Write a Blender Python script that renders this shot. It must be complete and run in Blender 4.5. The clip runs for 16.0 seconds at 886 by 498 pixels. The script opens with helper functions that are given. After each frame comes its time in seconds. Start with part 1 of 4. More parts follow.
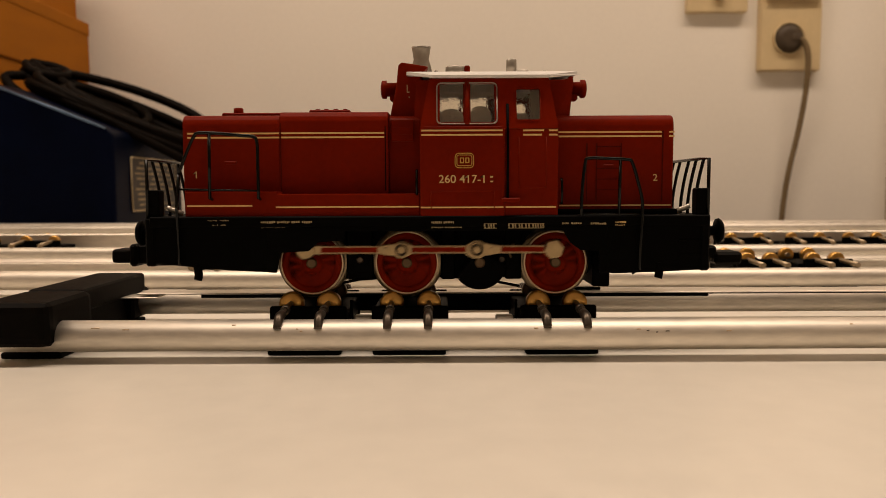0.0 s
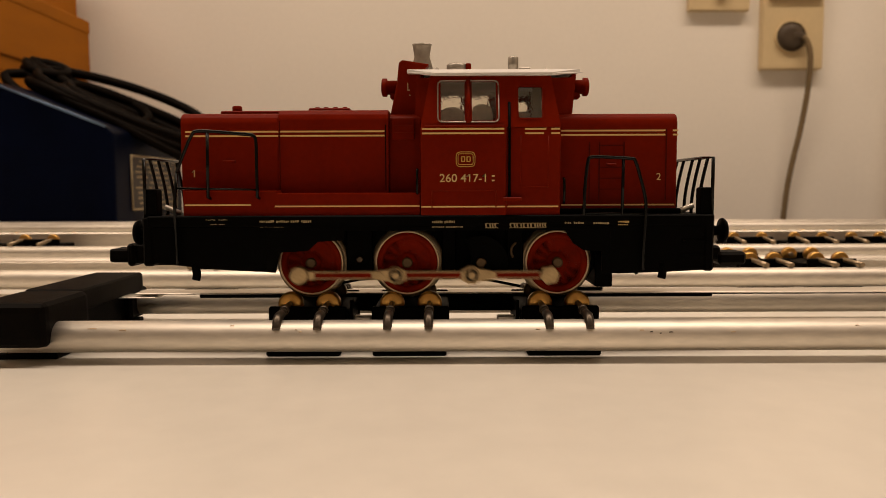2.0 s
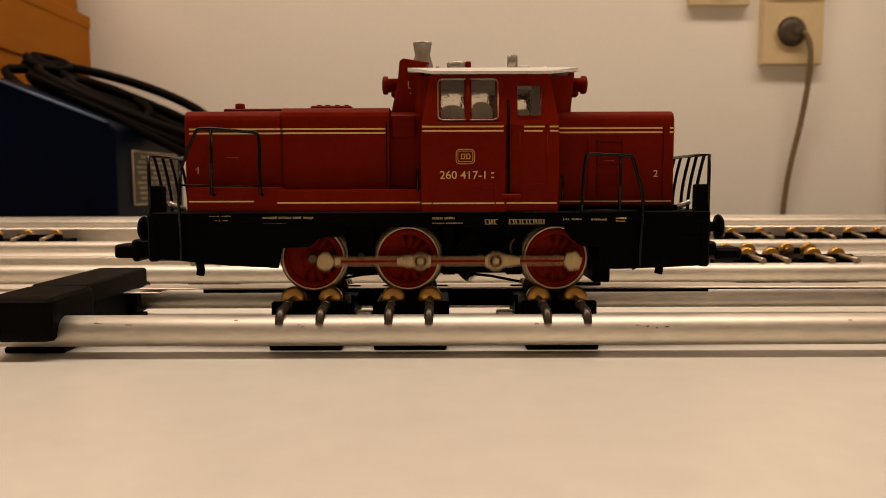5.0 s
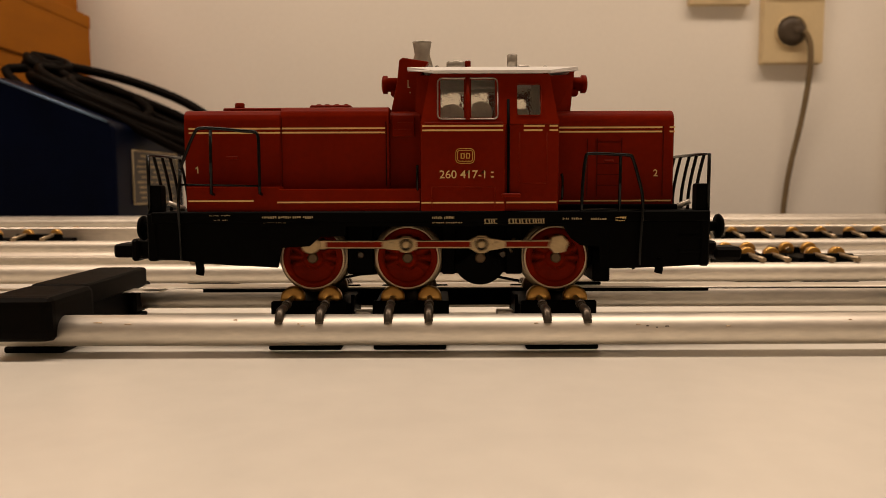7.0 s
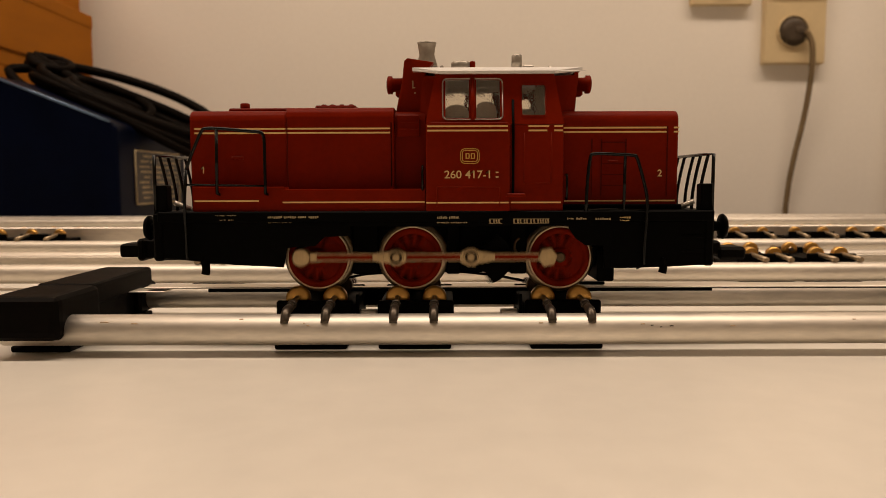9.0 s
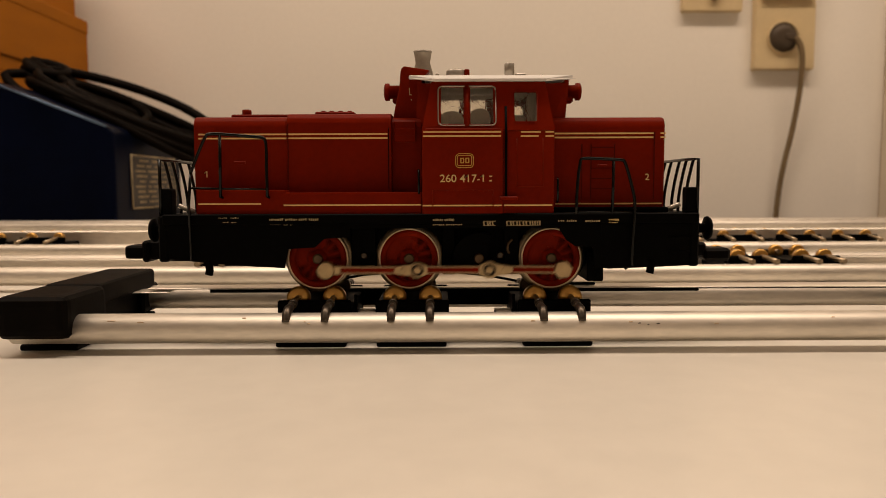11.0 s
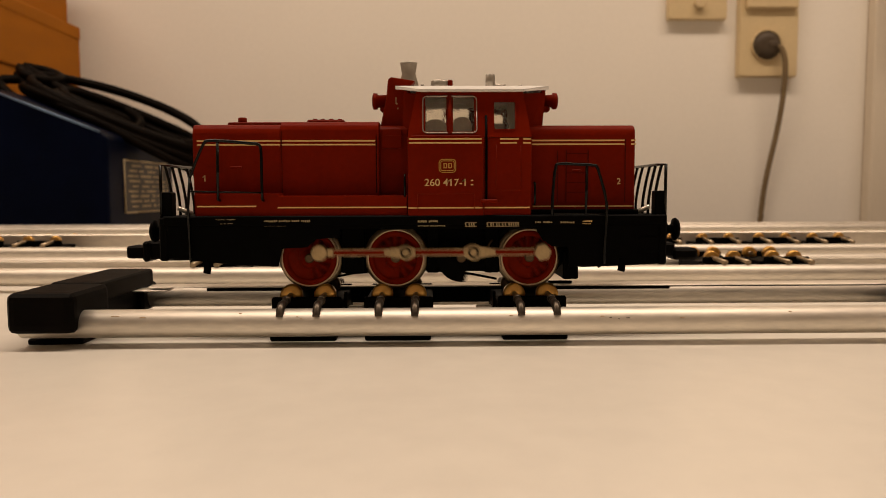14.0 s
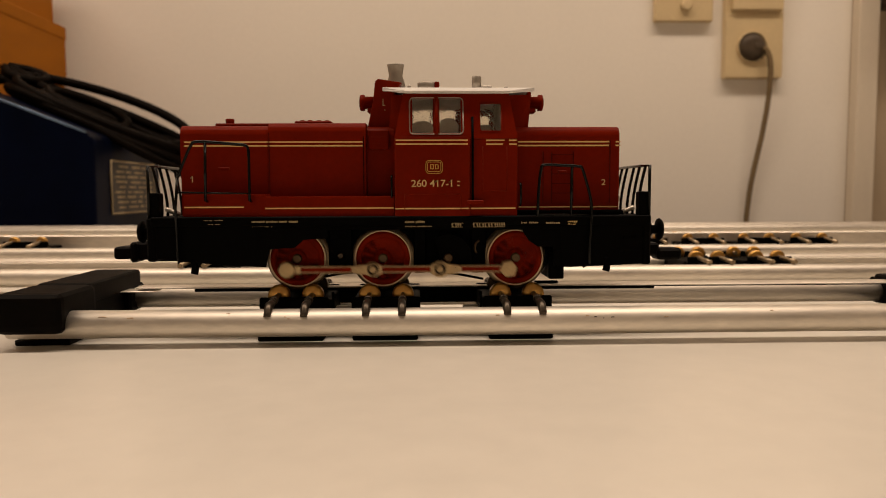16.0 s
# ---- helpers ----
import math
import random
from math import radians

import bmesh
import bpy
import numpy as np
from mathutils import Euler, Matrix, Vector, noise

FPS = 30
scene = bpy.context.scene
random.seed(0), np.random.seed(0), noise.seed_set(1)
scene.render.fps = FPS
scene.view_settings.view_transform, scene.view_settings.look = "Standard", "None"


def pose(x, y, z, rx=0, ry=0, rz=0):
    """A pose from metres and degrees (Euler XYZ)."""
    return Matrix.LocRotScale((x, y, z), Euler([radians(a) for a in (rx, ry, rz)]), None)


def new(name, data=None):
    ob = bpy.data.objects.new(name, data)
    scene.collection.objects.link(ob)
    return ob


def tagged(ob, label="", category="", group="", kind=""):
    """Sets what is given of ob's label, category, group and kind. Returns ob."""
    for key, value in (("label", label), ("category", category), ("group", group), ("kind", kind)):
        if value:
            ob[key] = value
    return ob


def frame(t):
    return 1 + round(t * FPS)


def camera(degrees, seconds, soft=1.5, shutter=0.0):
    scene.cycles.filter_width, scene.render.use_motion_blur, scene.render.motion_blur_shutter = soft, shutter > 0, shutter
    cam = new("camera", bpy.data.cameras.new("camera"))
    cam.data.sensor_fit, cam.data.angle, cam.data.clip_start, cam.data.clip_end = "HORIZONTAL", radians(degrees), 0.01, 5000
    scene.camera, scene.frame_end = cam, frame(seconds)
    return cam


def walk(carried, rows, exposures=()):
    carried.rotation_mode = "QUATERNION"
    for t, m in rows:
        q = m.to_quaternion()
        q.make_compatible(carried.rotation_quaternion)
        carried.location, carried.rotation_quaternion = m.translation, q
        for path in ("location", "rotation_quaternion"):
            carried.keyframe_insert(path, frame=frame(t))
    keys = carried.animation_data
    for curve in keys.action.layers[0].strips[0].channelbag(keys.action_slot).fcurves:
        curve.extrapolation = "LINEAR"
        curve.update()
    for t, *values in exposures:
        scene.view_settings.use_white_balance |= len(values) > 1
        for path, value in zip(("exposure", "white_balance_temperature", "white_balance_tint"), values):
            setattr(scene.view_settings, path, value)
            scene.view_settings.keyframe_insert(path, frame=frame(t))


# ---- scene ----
# ---------- camera ----------
cam = camera(62.0, 16.0, soft=0.85, shutter=0.5)
# the small lens of a phone, focused on the locomotive
cam.data.dof.use_dof, cam.data.dof.focus_distance, cam.data.dof.aperture_fstop = True, 0.150, 40.0
EYES = [
    (0.0, -0.00015, -0.16153, 0.03378, -4.649, 0.241, -0.111),
    (0.5, -0.00012, -0.16166, 0.03388, -4.762, 0.221, 0.001),
    (1.0, 0.00042, -0.15994, 0.03410, -4.869, 0.192, 0.185),
    (1.5, -0.00002, -0.16276, 0.03408, -4.819, 0.190, 0.010),
    (2.0, -0.00015, -0.15983, 0.03388, -4.756, 0.196, -0.042),
    (2.5, -0.00005, -0.16229, 0.03386, -4.745, 0.172, -0.002),
    (3.0, -0.00005, -0.16009, 0.03375, -4.832, 0.209, 0.007),
    (3.5, -0.00010, -0.16222, 0.03413, -5.011, 0.192, -0.023),
    (4.0, -0.00007, -0.16215, 0.03435, -5.123, 0.199, -0.012),
    (6.5, -0.00019, -0.16205, 0.03418, -5.188, 0.154, -0.038),
    (7.0, 0.00000, -0.16200, 0.03430, -5.210, 0.200, 0.000),
    (7.5, -0.00031, -0.16221, 0.03394, -5.004, 0.194, -0.087),
    (8.0, -0.00018, -0.16223, 0.03423, -5.018, 0.195, -0.059),
    (8.5, -0.00023, -0.16218, 0.03397, -4.957, 0.197, 0.013),
    (9.0, -0.00075, -0.16249, 0.03431, -5.207, 0.194, 0.092),
    (11.5, -0.00112, -0.17321, 0.03393, -4.561, 0.204, -0.850),
    (12.0, -0.00057, -0.17840, 0.03335, -4.301, 0.204, -1.574),
    (12.5, 0.00008, -0.17645, 0.03370, -4.676, 0.187, -0.872),
    (13.0, 0.00013, -0.17999, 0.03356, -4.270, 0.204, -1.121),
    (13.5, 0.00042, -0.17799, 0.03373, -4.576, 0.199, -1.060),
    (14.0, 0.00026, -0.17821, 0.03374, -4.456, 0.186, -1.094),
    (14.5, 0.00037, -0.17796, 0.03352, -4.478, 0.211, -1.065),
    (15.0, 0.00025, -0.17733, 0.03371, -4.491, 0.175, -1.855),
    (15.5, 0.00012, -0.18172, 0.03348, -4.171, 0.192, -1.603),
    (16.0, 0.00067, -0.17960, 0.03378, -4.409, 0.203, -1.969),
]
walk(cam, [(t, pose(x, y, z, 90 + pitch, roll, yaw)) for t, x, y, z, pitch, roll, yaw in EYES],
     exposures=[(0.0, 0.0), (11.3, 0.0), (12.0, 0.05), (12.5, -0.03), (13.0, 0.02), (15.0, 0.02), (15.5, 0.05), (16.0, -0.08)])

# ---------- light ----------
world = bpy.data.worlds.new("world")
scene.world = world
world.use_nodes = True
world.node_tree.nodes["Background"].inputs["Color"].default_value = (1.0, 0.8, 0.6, 1)
world.node_tree.nodes["Background"].inputs["Strength"].default_value = 0.02


def ceiling_lamp(x, y, z, sx, sy, power):
    data = bpy.data.lights.new("ceiling_light", "AREA")
    data.shape, data.size, data.size_y, data.energy = "RECTANGLE", sx, sy, power
    data.color = (1.0, 0.785, 0.612)
    ob = new("ceiling_light", data)
    ob.matrix_world = pose(x, y, z)
    return ob


ceiling_lamp(0.0, -0.05, 1.70, 3.2, 0.24, 37.8)

# ---------- materials ----------
def material(name, color, rough=0.5, metal=0.0, vary=0.12, scale=60.0, fine=400.0, bump=0.05, specular=0.5, rough_vary=0.1,
             transmission=0.0, coat=0.0, stretch=(1, 1, 1), dist=0.0002):
    """A surface with colour and gloss that vary at two scales, and a fine relief."""
    mat = bpy.data.materials.new(name)
    mat.use_nodes = True
    nt = mat.node_tree
    bsdf = nt.nodes["Principled BSDF"]
    co = nt.nodes.new("ShaderNodeTexCoord")
    mp = nt.nodes.new("ShaderNodeMapping")
    mp.inputs["Scale"].default_value = stretch
    nt.links.new(co.outputs["Object"], mp.inputs["Vector"])
    big, small = nt.nodes.new("ShaderNodeTexNoise"), nt.nodes.new("ShaderNodeTexNoise")
    big.inputs["Scale"].default_value, big.inputs["Detail"].default_value = scale, 4
    small.inputs["Scale"].default_value, small.inputs["Detail"].default_value = fine, 3
    for n in (big, small):
        nt.links.new(mp.outputs["Vector"], n.inputs["Vector"])
    mix = nt.nodes.new("ShaderNodeMix")
    mix.data_type = "FLOAT"
    mix.inputs[0].default_value = 0.4
    nt.links.new(big.outputs["Fac"], mix.inputs[2])
    nt.links.new(small.outputs["Fac"], mix.inputs[3])
    ramp = nt.nodes.new("ShaderNodeValToRGB")
    ramp.color_ramp.elements[0].position, ramp.color_ramp.elements[1].position = 0.3, 0.7
    ramp.color_ramp.elements[0].color = (*[c * (1 - vary) for c in color], 1)
    ramp.color_ramp.elements[1].color = (*[min(1, c * (1 + vary)) for c in color], 1)
    nt.links.new(mix.outputs[0], ramp.inputs["Fac"])
    nt.links.new(ramp.outputs["Color"], bsdf.inputs["Base Color"])
    rr = nt.nodes.new("ShaderNodeMapRange")
    rr.inputs["To Min"].default_value, rr.inputs["To Max"].default_value = max(0.02, rough - rough_vary), min(1, rough + rough_vary)
    nt.links.new(mix.outputs[0], rr.inputs["Value"])
    nt.links.new(rr.outputs["Result"], bsdf.inputs["Roughness"])
    if bump:
        bp = nt.nodes.new("ShaderNodeBump")
        bp.inputs["Strength"].default_value, bp.inputs["Distance"].default_value = bump, dist
        nt.links.new(mix.outputs[0], bp.inputs["Height"])
        nt.links.new(bp.outputs["Normal"], bsdf.inputs["Normal"])
    bsdf.inputs["Metallic"].default_value = metal
    bsdf.inputs["Specular IOR Level"].default_value = specular
    bsdf.inputs["Transmission Weight"].default_value = transmission
    bsdf.inputs["Coat Weight"].default_value = coat
    return mat


M_RED = material("red_plastic", (0.158, 0.0080, 0.0002), 0.42, vary=0.18, scale=90, fine=900, bump=0.06, specular=0.045)
M_REDW = material("red_wheel", (0.185, 0.0095, 0.0003), 0.5, vary=0.45, scale=300, fine=1500, bump=0.08, specular=0.05)
M_BLACK = material("black_plastic", (0.0016, 0.0014, 0.0012), 0.5, vary=0.25, scale=120, fine=900, bump=0.05, specular=0.03)
M_RAILG = material("dark_green_wire", (0.0022, 0.0022, 0.0016), 0.16, vary=0.3, scale=300, fine=1500, bump=0.05, specular=0.2)
M_CAP = material("black_end_plastic", (0.0028, 0.002, 0.0014), 0.5, vary=0.5, scale=150, fine=1200, bump=0.25, specular=0.04)
M_YELLOW = material("yellow_print", (0.76, 0.52, 0.20), 0.55, vary=0.1, scale=400, fine=2000, bump=0.0)
M_GOLD = material("gold_print", (0.55, 0.34, 0.06), 0.5, vary=0.12, scale=400, fine=2000, bump=0.0)
M_CREAM = material("cream_print", (0.68, 0.50, 0.22), 0.55, vary=0.1, scale=400, fine=2000, bump=0.0)
M_PRINT = material("worn_frame_print", (0.40, 0.31, 0.16), 0.55, vary=0.35, scale=900, fine=3000, bump=0.0)
M_ROOF = material("silver_roof", (0.70, 0.68, 0.65), 0.5, vary=0.08, scale=120, fine=900, bump=0.05)
M_GREY = material("grey_metal_paint", (0.40, 0.365, 0.31), 0.36, metal=0.75, vary=0.15, scale=250, fine=1500, bump=0.06)
M_NICKEL = material("nickel_rod", (0.42, 0.315, 0.175), 0.30, metal=0.92, vary=0.25, scale=400, fine=2500, bump=0.05)
M_FLANGE = material("brown_steel_flange", (0.29, 0.225, 0.145), 0.36, metal=0.8, vary=0.2, scale=500, fine=2500)
M_TYRE = material("nickel_tyre", (0.60, 0.455, 0.30), 0.45, metal=0.6, vary=0.15, scale=500, fine=2500, bump=0.04)
M_AXLE = material("dull_axle_steel", (0.11, 0.07, 0.035), 0.45, metal=0.6, vary=0.25, scale=400, fine=2500, bump=0.05)
M_BRASS = material("brass_roller", (0.62, 0.36, 0.10), 0.32, metal=0.95, vary=0.2, scale=500, fine=2500, bump=0.06)
M_PIN = material("dark_steel_pin", (0.075, 0.06, 0.045), 0.35, metal=0.8, vary=0.25, scale=500, fine=2500, bump=0.06)
M_ALU = material("drawn_aluminium", (0.74, 0.69, 0.61), 0.52, metal=1.0, vary=0.2, scale=80, fine=1100, bump=0.06, stretch=(0.22, 1, 1), rough_vary=0.1)
M_GLASS = material("cab_glazing", (0.98, 0.95, 0.88), 0.05, vary=0.02, scale=150, fine=380, bump=0.6, transmission=1.0, dist=0.0006)
M_GRIME = material("dark_red_seam", (0.075, 0.0045, 0.0005), 0.6, vary=0.4, scale=300, fine=1500, bump=0.0, specular=0.05)
M_CABIN = material("grey_cab_inside", (0.74, 0.70, 0.62), 0.6, vary=0.2, scale=200, fine=900)
M_TABLE = material("white_laminate", (0.68, 0.65, 0.585), 0.33, vary=0.07, scale=7, fine=140, bump=0.015, rough_vary=0.06)
M_WALL = material("painted_wall", (0.875, 0.825, 0.74), 0.85, vary=0.03, scale=5, fine=180, bump=0.12, dist=0.0006)
M_BACK = material("beige_wall_paint", (0.33, 0.28, 0.225), 0.8, vary=0.15, scale=8, fine=160, bump=0.1)
M_CEIL = material("white_ceiling", (0.78, 0.76, 0.72), 0.9, vary=0.03, scale=4, fine=120, bump=0.1)
M_FLOOR = material("grey_carpet_floor", (0.22, 0.19, 0.16), 0.9, vary=0.2, scale=20, fine=500, bump=0.3)
M_LEG = material("grey_table_leg", (0.25, 0.25, 0.25), 0.45, metal=0.6, vary=0.1)
M_BLUE = material("blue_enamel", (0.0003, 0.0016, 0.0092), 0.4, vary=0.35, scale=40, fine=600, bump=0.08, specular=0.05)
# pale blue that paints the highlight along the case's edge
M_EDGE = material("blue_edge_highlight", (0.10, 0.16, 0.26), 0.3, metal=0.5, vary=0.3, scale=60, fine=500)
M_PLATE = material("bronze_name_plate", (0.022, 0.015, 0.009), 0.42, metal=0.3, vary=0.2, scale=120, fine=700)
M_PLATEB = material("name_plate_print", (0.34, 0.265, 0.16), 0.6, specular=0.1, vary=0.3, scale=150, fine=900, bump=0.0)
M_CARTON = material("brown_carton", (0.36, 0.125, 0.008), 0.8, specular=0.12, vary=0.12, scale=14, fine=260, bump=0.15, stretch=(1, 1, 4))
M_CABLE = material("black_rubber_cable", (0.0036, 0.0021, 0.0011), 0.5, specular=0.035, vary=0.3, scale=80, fine=500, bump=0.1)
M_GREYC = material("grey_cable", (0.19, 0.135, 0.072), 0.55, specular=0.15, vary=0.15, scale=80, fine=500, bump=0.06)
M_PLUG = material("grey_plug", (0.075, 0.055, 0.036), 0.45, specular=0.2, vary=0.15, scale=60, fine=400, bump=0.06)
M_CREAMP = material("cream_socket_plastic", (0.66, 0.52, 0.30), 0.4, vary=0.06, scale=30, fine=300, bump=0.03)
# wall tones darkened in two steps for the shaded corner face and recess
M_CASING = material("shaded_casing_paint", (0.68, 0.60, 0.48), 0.6, vary=0.06, scale=12, fine=200, bump=0.08, stretch=(4, 4, 0.6))
M_TRIM = material("shaded_recess_beige", (0.48, 0.38, 0.26), 0.6, vary=0.1, scale=12, fine=200, bump=0.08, stretch=(4, 4, 0.6))
M_DARKW = material("dark_brown_wood", (0.035, 0.015, 0.01), 0.5, vary=0.25, scale=14, fine=200, bump=0.1, stretch=(0.5, 4, 4))
M_LAMPG = material("lamp_lens", (0.55, 0.5, 0.42), 0.2, vary=0.1, scale=200, fine=900, metal=0.4)


# ---------- mesh helpers, in millimetres ----------
def box(bm, x0, x1, y0, y1, z0, z1, bevel=0.0, seg=1):
    sub = bmesh.new()
    bmesh.ops.create_cube(sub, size=1)
    for v in sub.verts:
        v.co = Vector(((x0 + x1) / 2 + v.co.x * (x1 - x0), (y0 + y1) / 2 + v.co.y * (y1 - y0), (z0 + z1) / 2 + v.co.z * (z1 - z0)))
    if bevel:
        bmesh.ops.bevel(sub, geom=sub.edges[:], offset=bevel, segments=seg, affect="EDGES", profile=0.6)
    return join(bm, sub)


def join(bm, sub):
    me = bpy.data.meshes.new("tmp")
    sub.to_mesh(me)
    sub.free()
    bm.from_mesh(me)
    bpy.data.meshes.remove(me)
    return bm


def prism(bm, outline, y0, y1, bevel=0.0, seg=1, axis="y"):
    """An outline in x and z (or y and z for axis x, x and y for axis z), drawn out between y0 and y1."""
    sub = bmesh.new()
    put = {"y": lambda a, b, c: (a, c, b), "x": lambda a, b, c: (c, a, b), "z": lambda a, b, c: (a, b, c)}[axis]
    low = [sub.verts.new(put(a, b, y0)) for a, b in outline]
    high = [sub.verts.new(put(a, b, y1)) for a, b in outline]
    n = len(outline)
    sub.faces.new(low)
    sub.faces.new(high[::-1])
    for i in range(n):
        sub.faces.new((low[i], high[i], high[(i + 1) % n], low[(i + 1) % n]))
    bmesh.ops.recalc_face_normals(sub, faces=sub.faces[:])
    if bevel:
        bmesh.ops.bevel(sub, geom=sub.edges[:], offset=bevel, segments=seg, affect="EDGES", profile=0.6)
    return join(bm, sub)


def cyl(bm, p0, p1, r0, r1=None, n=16):
    r1 = r0 if r1 is None else r1
    p0, p1 = Vector(p0), Vector(p1)
    q = (p1 - p0).to_track_quat("Z", "Y")
    ring = [[bm.verts.new(p + q @ Vector((r * math.cos(2 * math.pi * i / n), r * math.sin(2 * math.pi * i / n), 0))) for i in range(n)]
            for p, r in ((p0, r0), (p1, r1))]
    bm.faces.new(ring[0][::-1])
    bm.faces.new(ring[1])
    for i in range(n):
        f = bm.faces.new((ring[0][i], ring[0][(i + 1) % n], ring[1][(i + 1) % n], ring[1][i]))
        f.smooth = True
    return bm


def lathe(bm, profile, centre, axis="y", n=24, closed=False):
    """Turns (along, radius) pairs about an axis through centre. closed: the profile is a ring."""
    c = Vector(centre)
    put = {"y": lambda a, u, v: (u, a, v), "z": lambda a, u, v: (u, v, a), "x": lambda a, u, v: (a, u, v)}[axis]
    rings = [[bm.verts.new(c + Vector(put(a, r * math.cos(2 * math.pi * i / n), r * math.sin(2 * math.pi * i / n)))) for i in range(n)] for a, r in profile]
    pairs = list(zip(rings, rings[1:])) + ([(rings[-1], rings[0])] if closed else [])
    for ra, rb in pairs:
        for i in range(n):
            bm.faces.new((ra[i], ra[(i + 1) % n], rb[(i + 1) % n], rb[i])).smooth = True
    if not closed:
        bm.faces.new(rings[0][::-1])
        bm.faces.new(rings[-1])
    bmesh.ops.recalc_face_normals(bm, faces=bm.faces[:])
    return bm


def smooth_path(points, steps=6):
    pts = [Vector(p) for p in points]
    pts = [2 * pts[0] - pts[1]] + pts + [2 * pts[-1] - pts[-2]]
    out = []
    for a, b, c, d in zip(pts, pts[1:], pts[2:], pts[3:]):
        for k in range(steps):
            t = k / steps
            out.append(0.5 * (2 * b + (c - a) * t + (2 * a - 5 * b + 4 * c - d) * t * t + (3 * b - a - 3 * c + d) * t ** 3))
    return out + [pts[-2]]


def wire(bm, points, r, n=8):
    """A round wire along points."""
    pts = [Vector(p) for p in points]
    rings, side = [], None
    for i, p in enumerate(pts):
        way = ((pts[min(i + 1, len(pts) - 1)] - pts[max(i - 1, 0)])).normalized()
        if side is None:
            side = way.orthogonal().normalized()
        side = (side - way * side.dot(way)).normalized()
        up = way.cross(side)
        rings.append([bm.verts.new(p + r * (math.cos(2 * math.pi * k / n) * side + math.sin(2 * math.pi * k / n) * up)) for k in range(n)])
    bm.faces.new(rings[0][::-1])
    bm.faces.new(rings[-1])
    for ra, rb in zip(rings, rings[1:]):
        for k in range(n):
            bm.faces.new((ra[k], ra[(k + 1) % n], rb[(k + 1) % n], rb[k])).smooth = True
    return bm


PLACE = {}


def thing(name, x, y, z, label, category, group=""):
    """An empty at a thing's base, in millimetres."""
    ob = new(name)
    ob.empty_display_size = 0.01
    ob.location = (x / 1000, y / 1000, z / 1000)
    PLACE[ob] = Vector((x, y, z))
    return tagged(ob, label, category, group)


def part(name, bm, mat, parent=None, label="", at=None):
    """Links a bmesh in millimetres as one mesh under a thing or a part; at: its own centre."""
    me = bpy.data.meshes.new(name)
    if at is None:
        lo = [min(v.co[i] for v in bm.verts) for i in range(3)]
        hi = [max(v.co[i] for v in bm.verts) for i in range(3)]
        at = [(a + b) / 2 for a, b in zip(lo, hi)]
        if parent is None:
            at[2] = lo[2]
    at = Vector(at)
    for v in bm.verts:
        v.co = (v.co - at) / 1000
    bmesh.ops.recalc_face_normals(bm, faces=bm.faces[:])
    bm.to_mesh(me)
    bm.free()
    me.materials.append(mat)
    ob = new(name, me)
    PLACE[ob] = at
    if parent:
        ob.parent = parent
        ob.location = (at - PLACE[parent]) / 1000
    else:
        ob.location = at / 1000
    return tagged(ob, label)


def B():
    return bmesh.new()


def lettering(name, text, size, x, y, z, mat, parent, label="", wide=1.0):
    """Flat printed letters that face the front; x: the left edge, z: the foot, size: the height of a capital."""
    cu = bpy.data.curves.new(name, "FONT")
    cu.body, cu.size, cu.extrude = text, size * 1.42, 0.03
    cu.offset = 0.015
    tmp = bpy.data.objects.new(name, cu)
    me = bpy.data.meshes.new_from_object(tmp)
    bm = B()
    bm.from_mesh(me)
    bpy.data.objects.remove(tmp)
    # a plain stroke of full height is a figure one: give it its flag
    seen, flags = set(), []
    for v0 in bm.verts:
        if v0 in seen:
            continue
        island, queue = [], [v0]
        seen.add(v0)
        while queue:
            v = queue.pop()
            island.append(v)
            for e in v.link_edges:
                o = e.other_vert(v)
                if o not in seen:
                    seen.add(o)
                    queue.append(o)
        xs, ys = [v.co.x for v in island], [v.co.y for v in island]
        if max(ys) - min(ys) > 0.55 * size and max(xs) - min(xs) < 0.26 * size:
            flags.append((min(xs), max(ys)))
    for fx, fy in flags:
        prism(bm, [(fx + 0.03, fy), (fx + 0.03, fy - 0.26 * size), (fx - 0.3 * size, fy - 0.42 * size), (fx - 0.3 * size, fy - 0.25 * size)], -0.03, 0.03, axis="z")
    for v in bm.verts:
        v.co = Vector((x + v.co.x * wide, y - v.co.z, z + v.co.y))
    return part(name, bm, mat, parent, label)


# ---------- the room; heights are counted from just under the tabletop's surface ----------
TABLE = 1.0


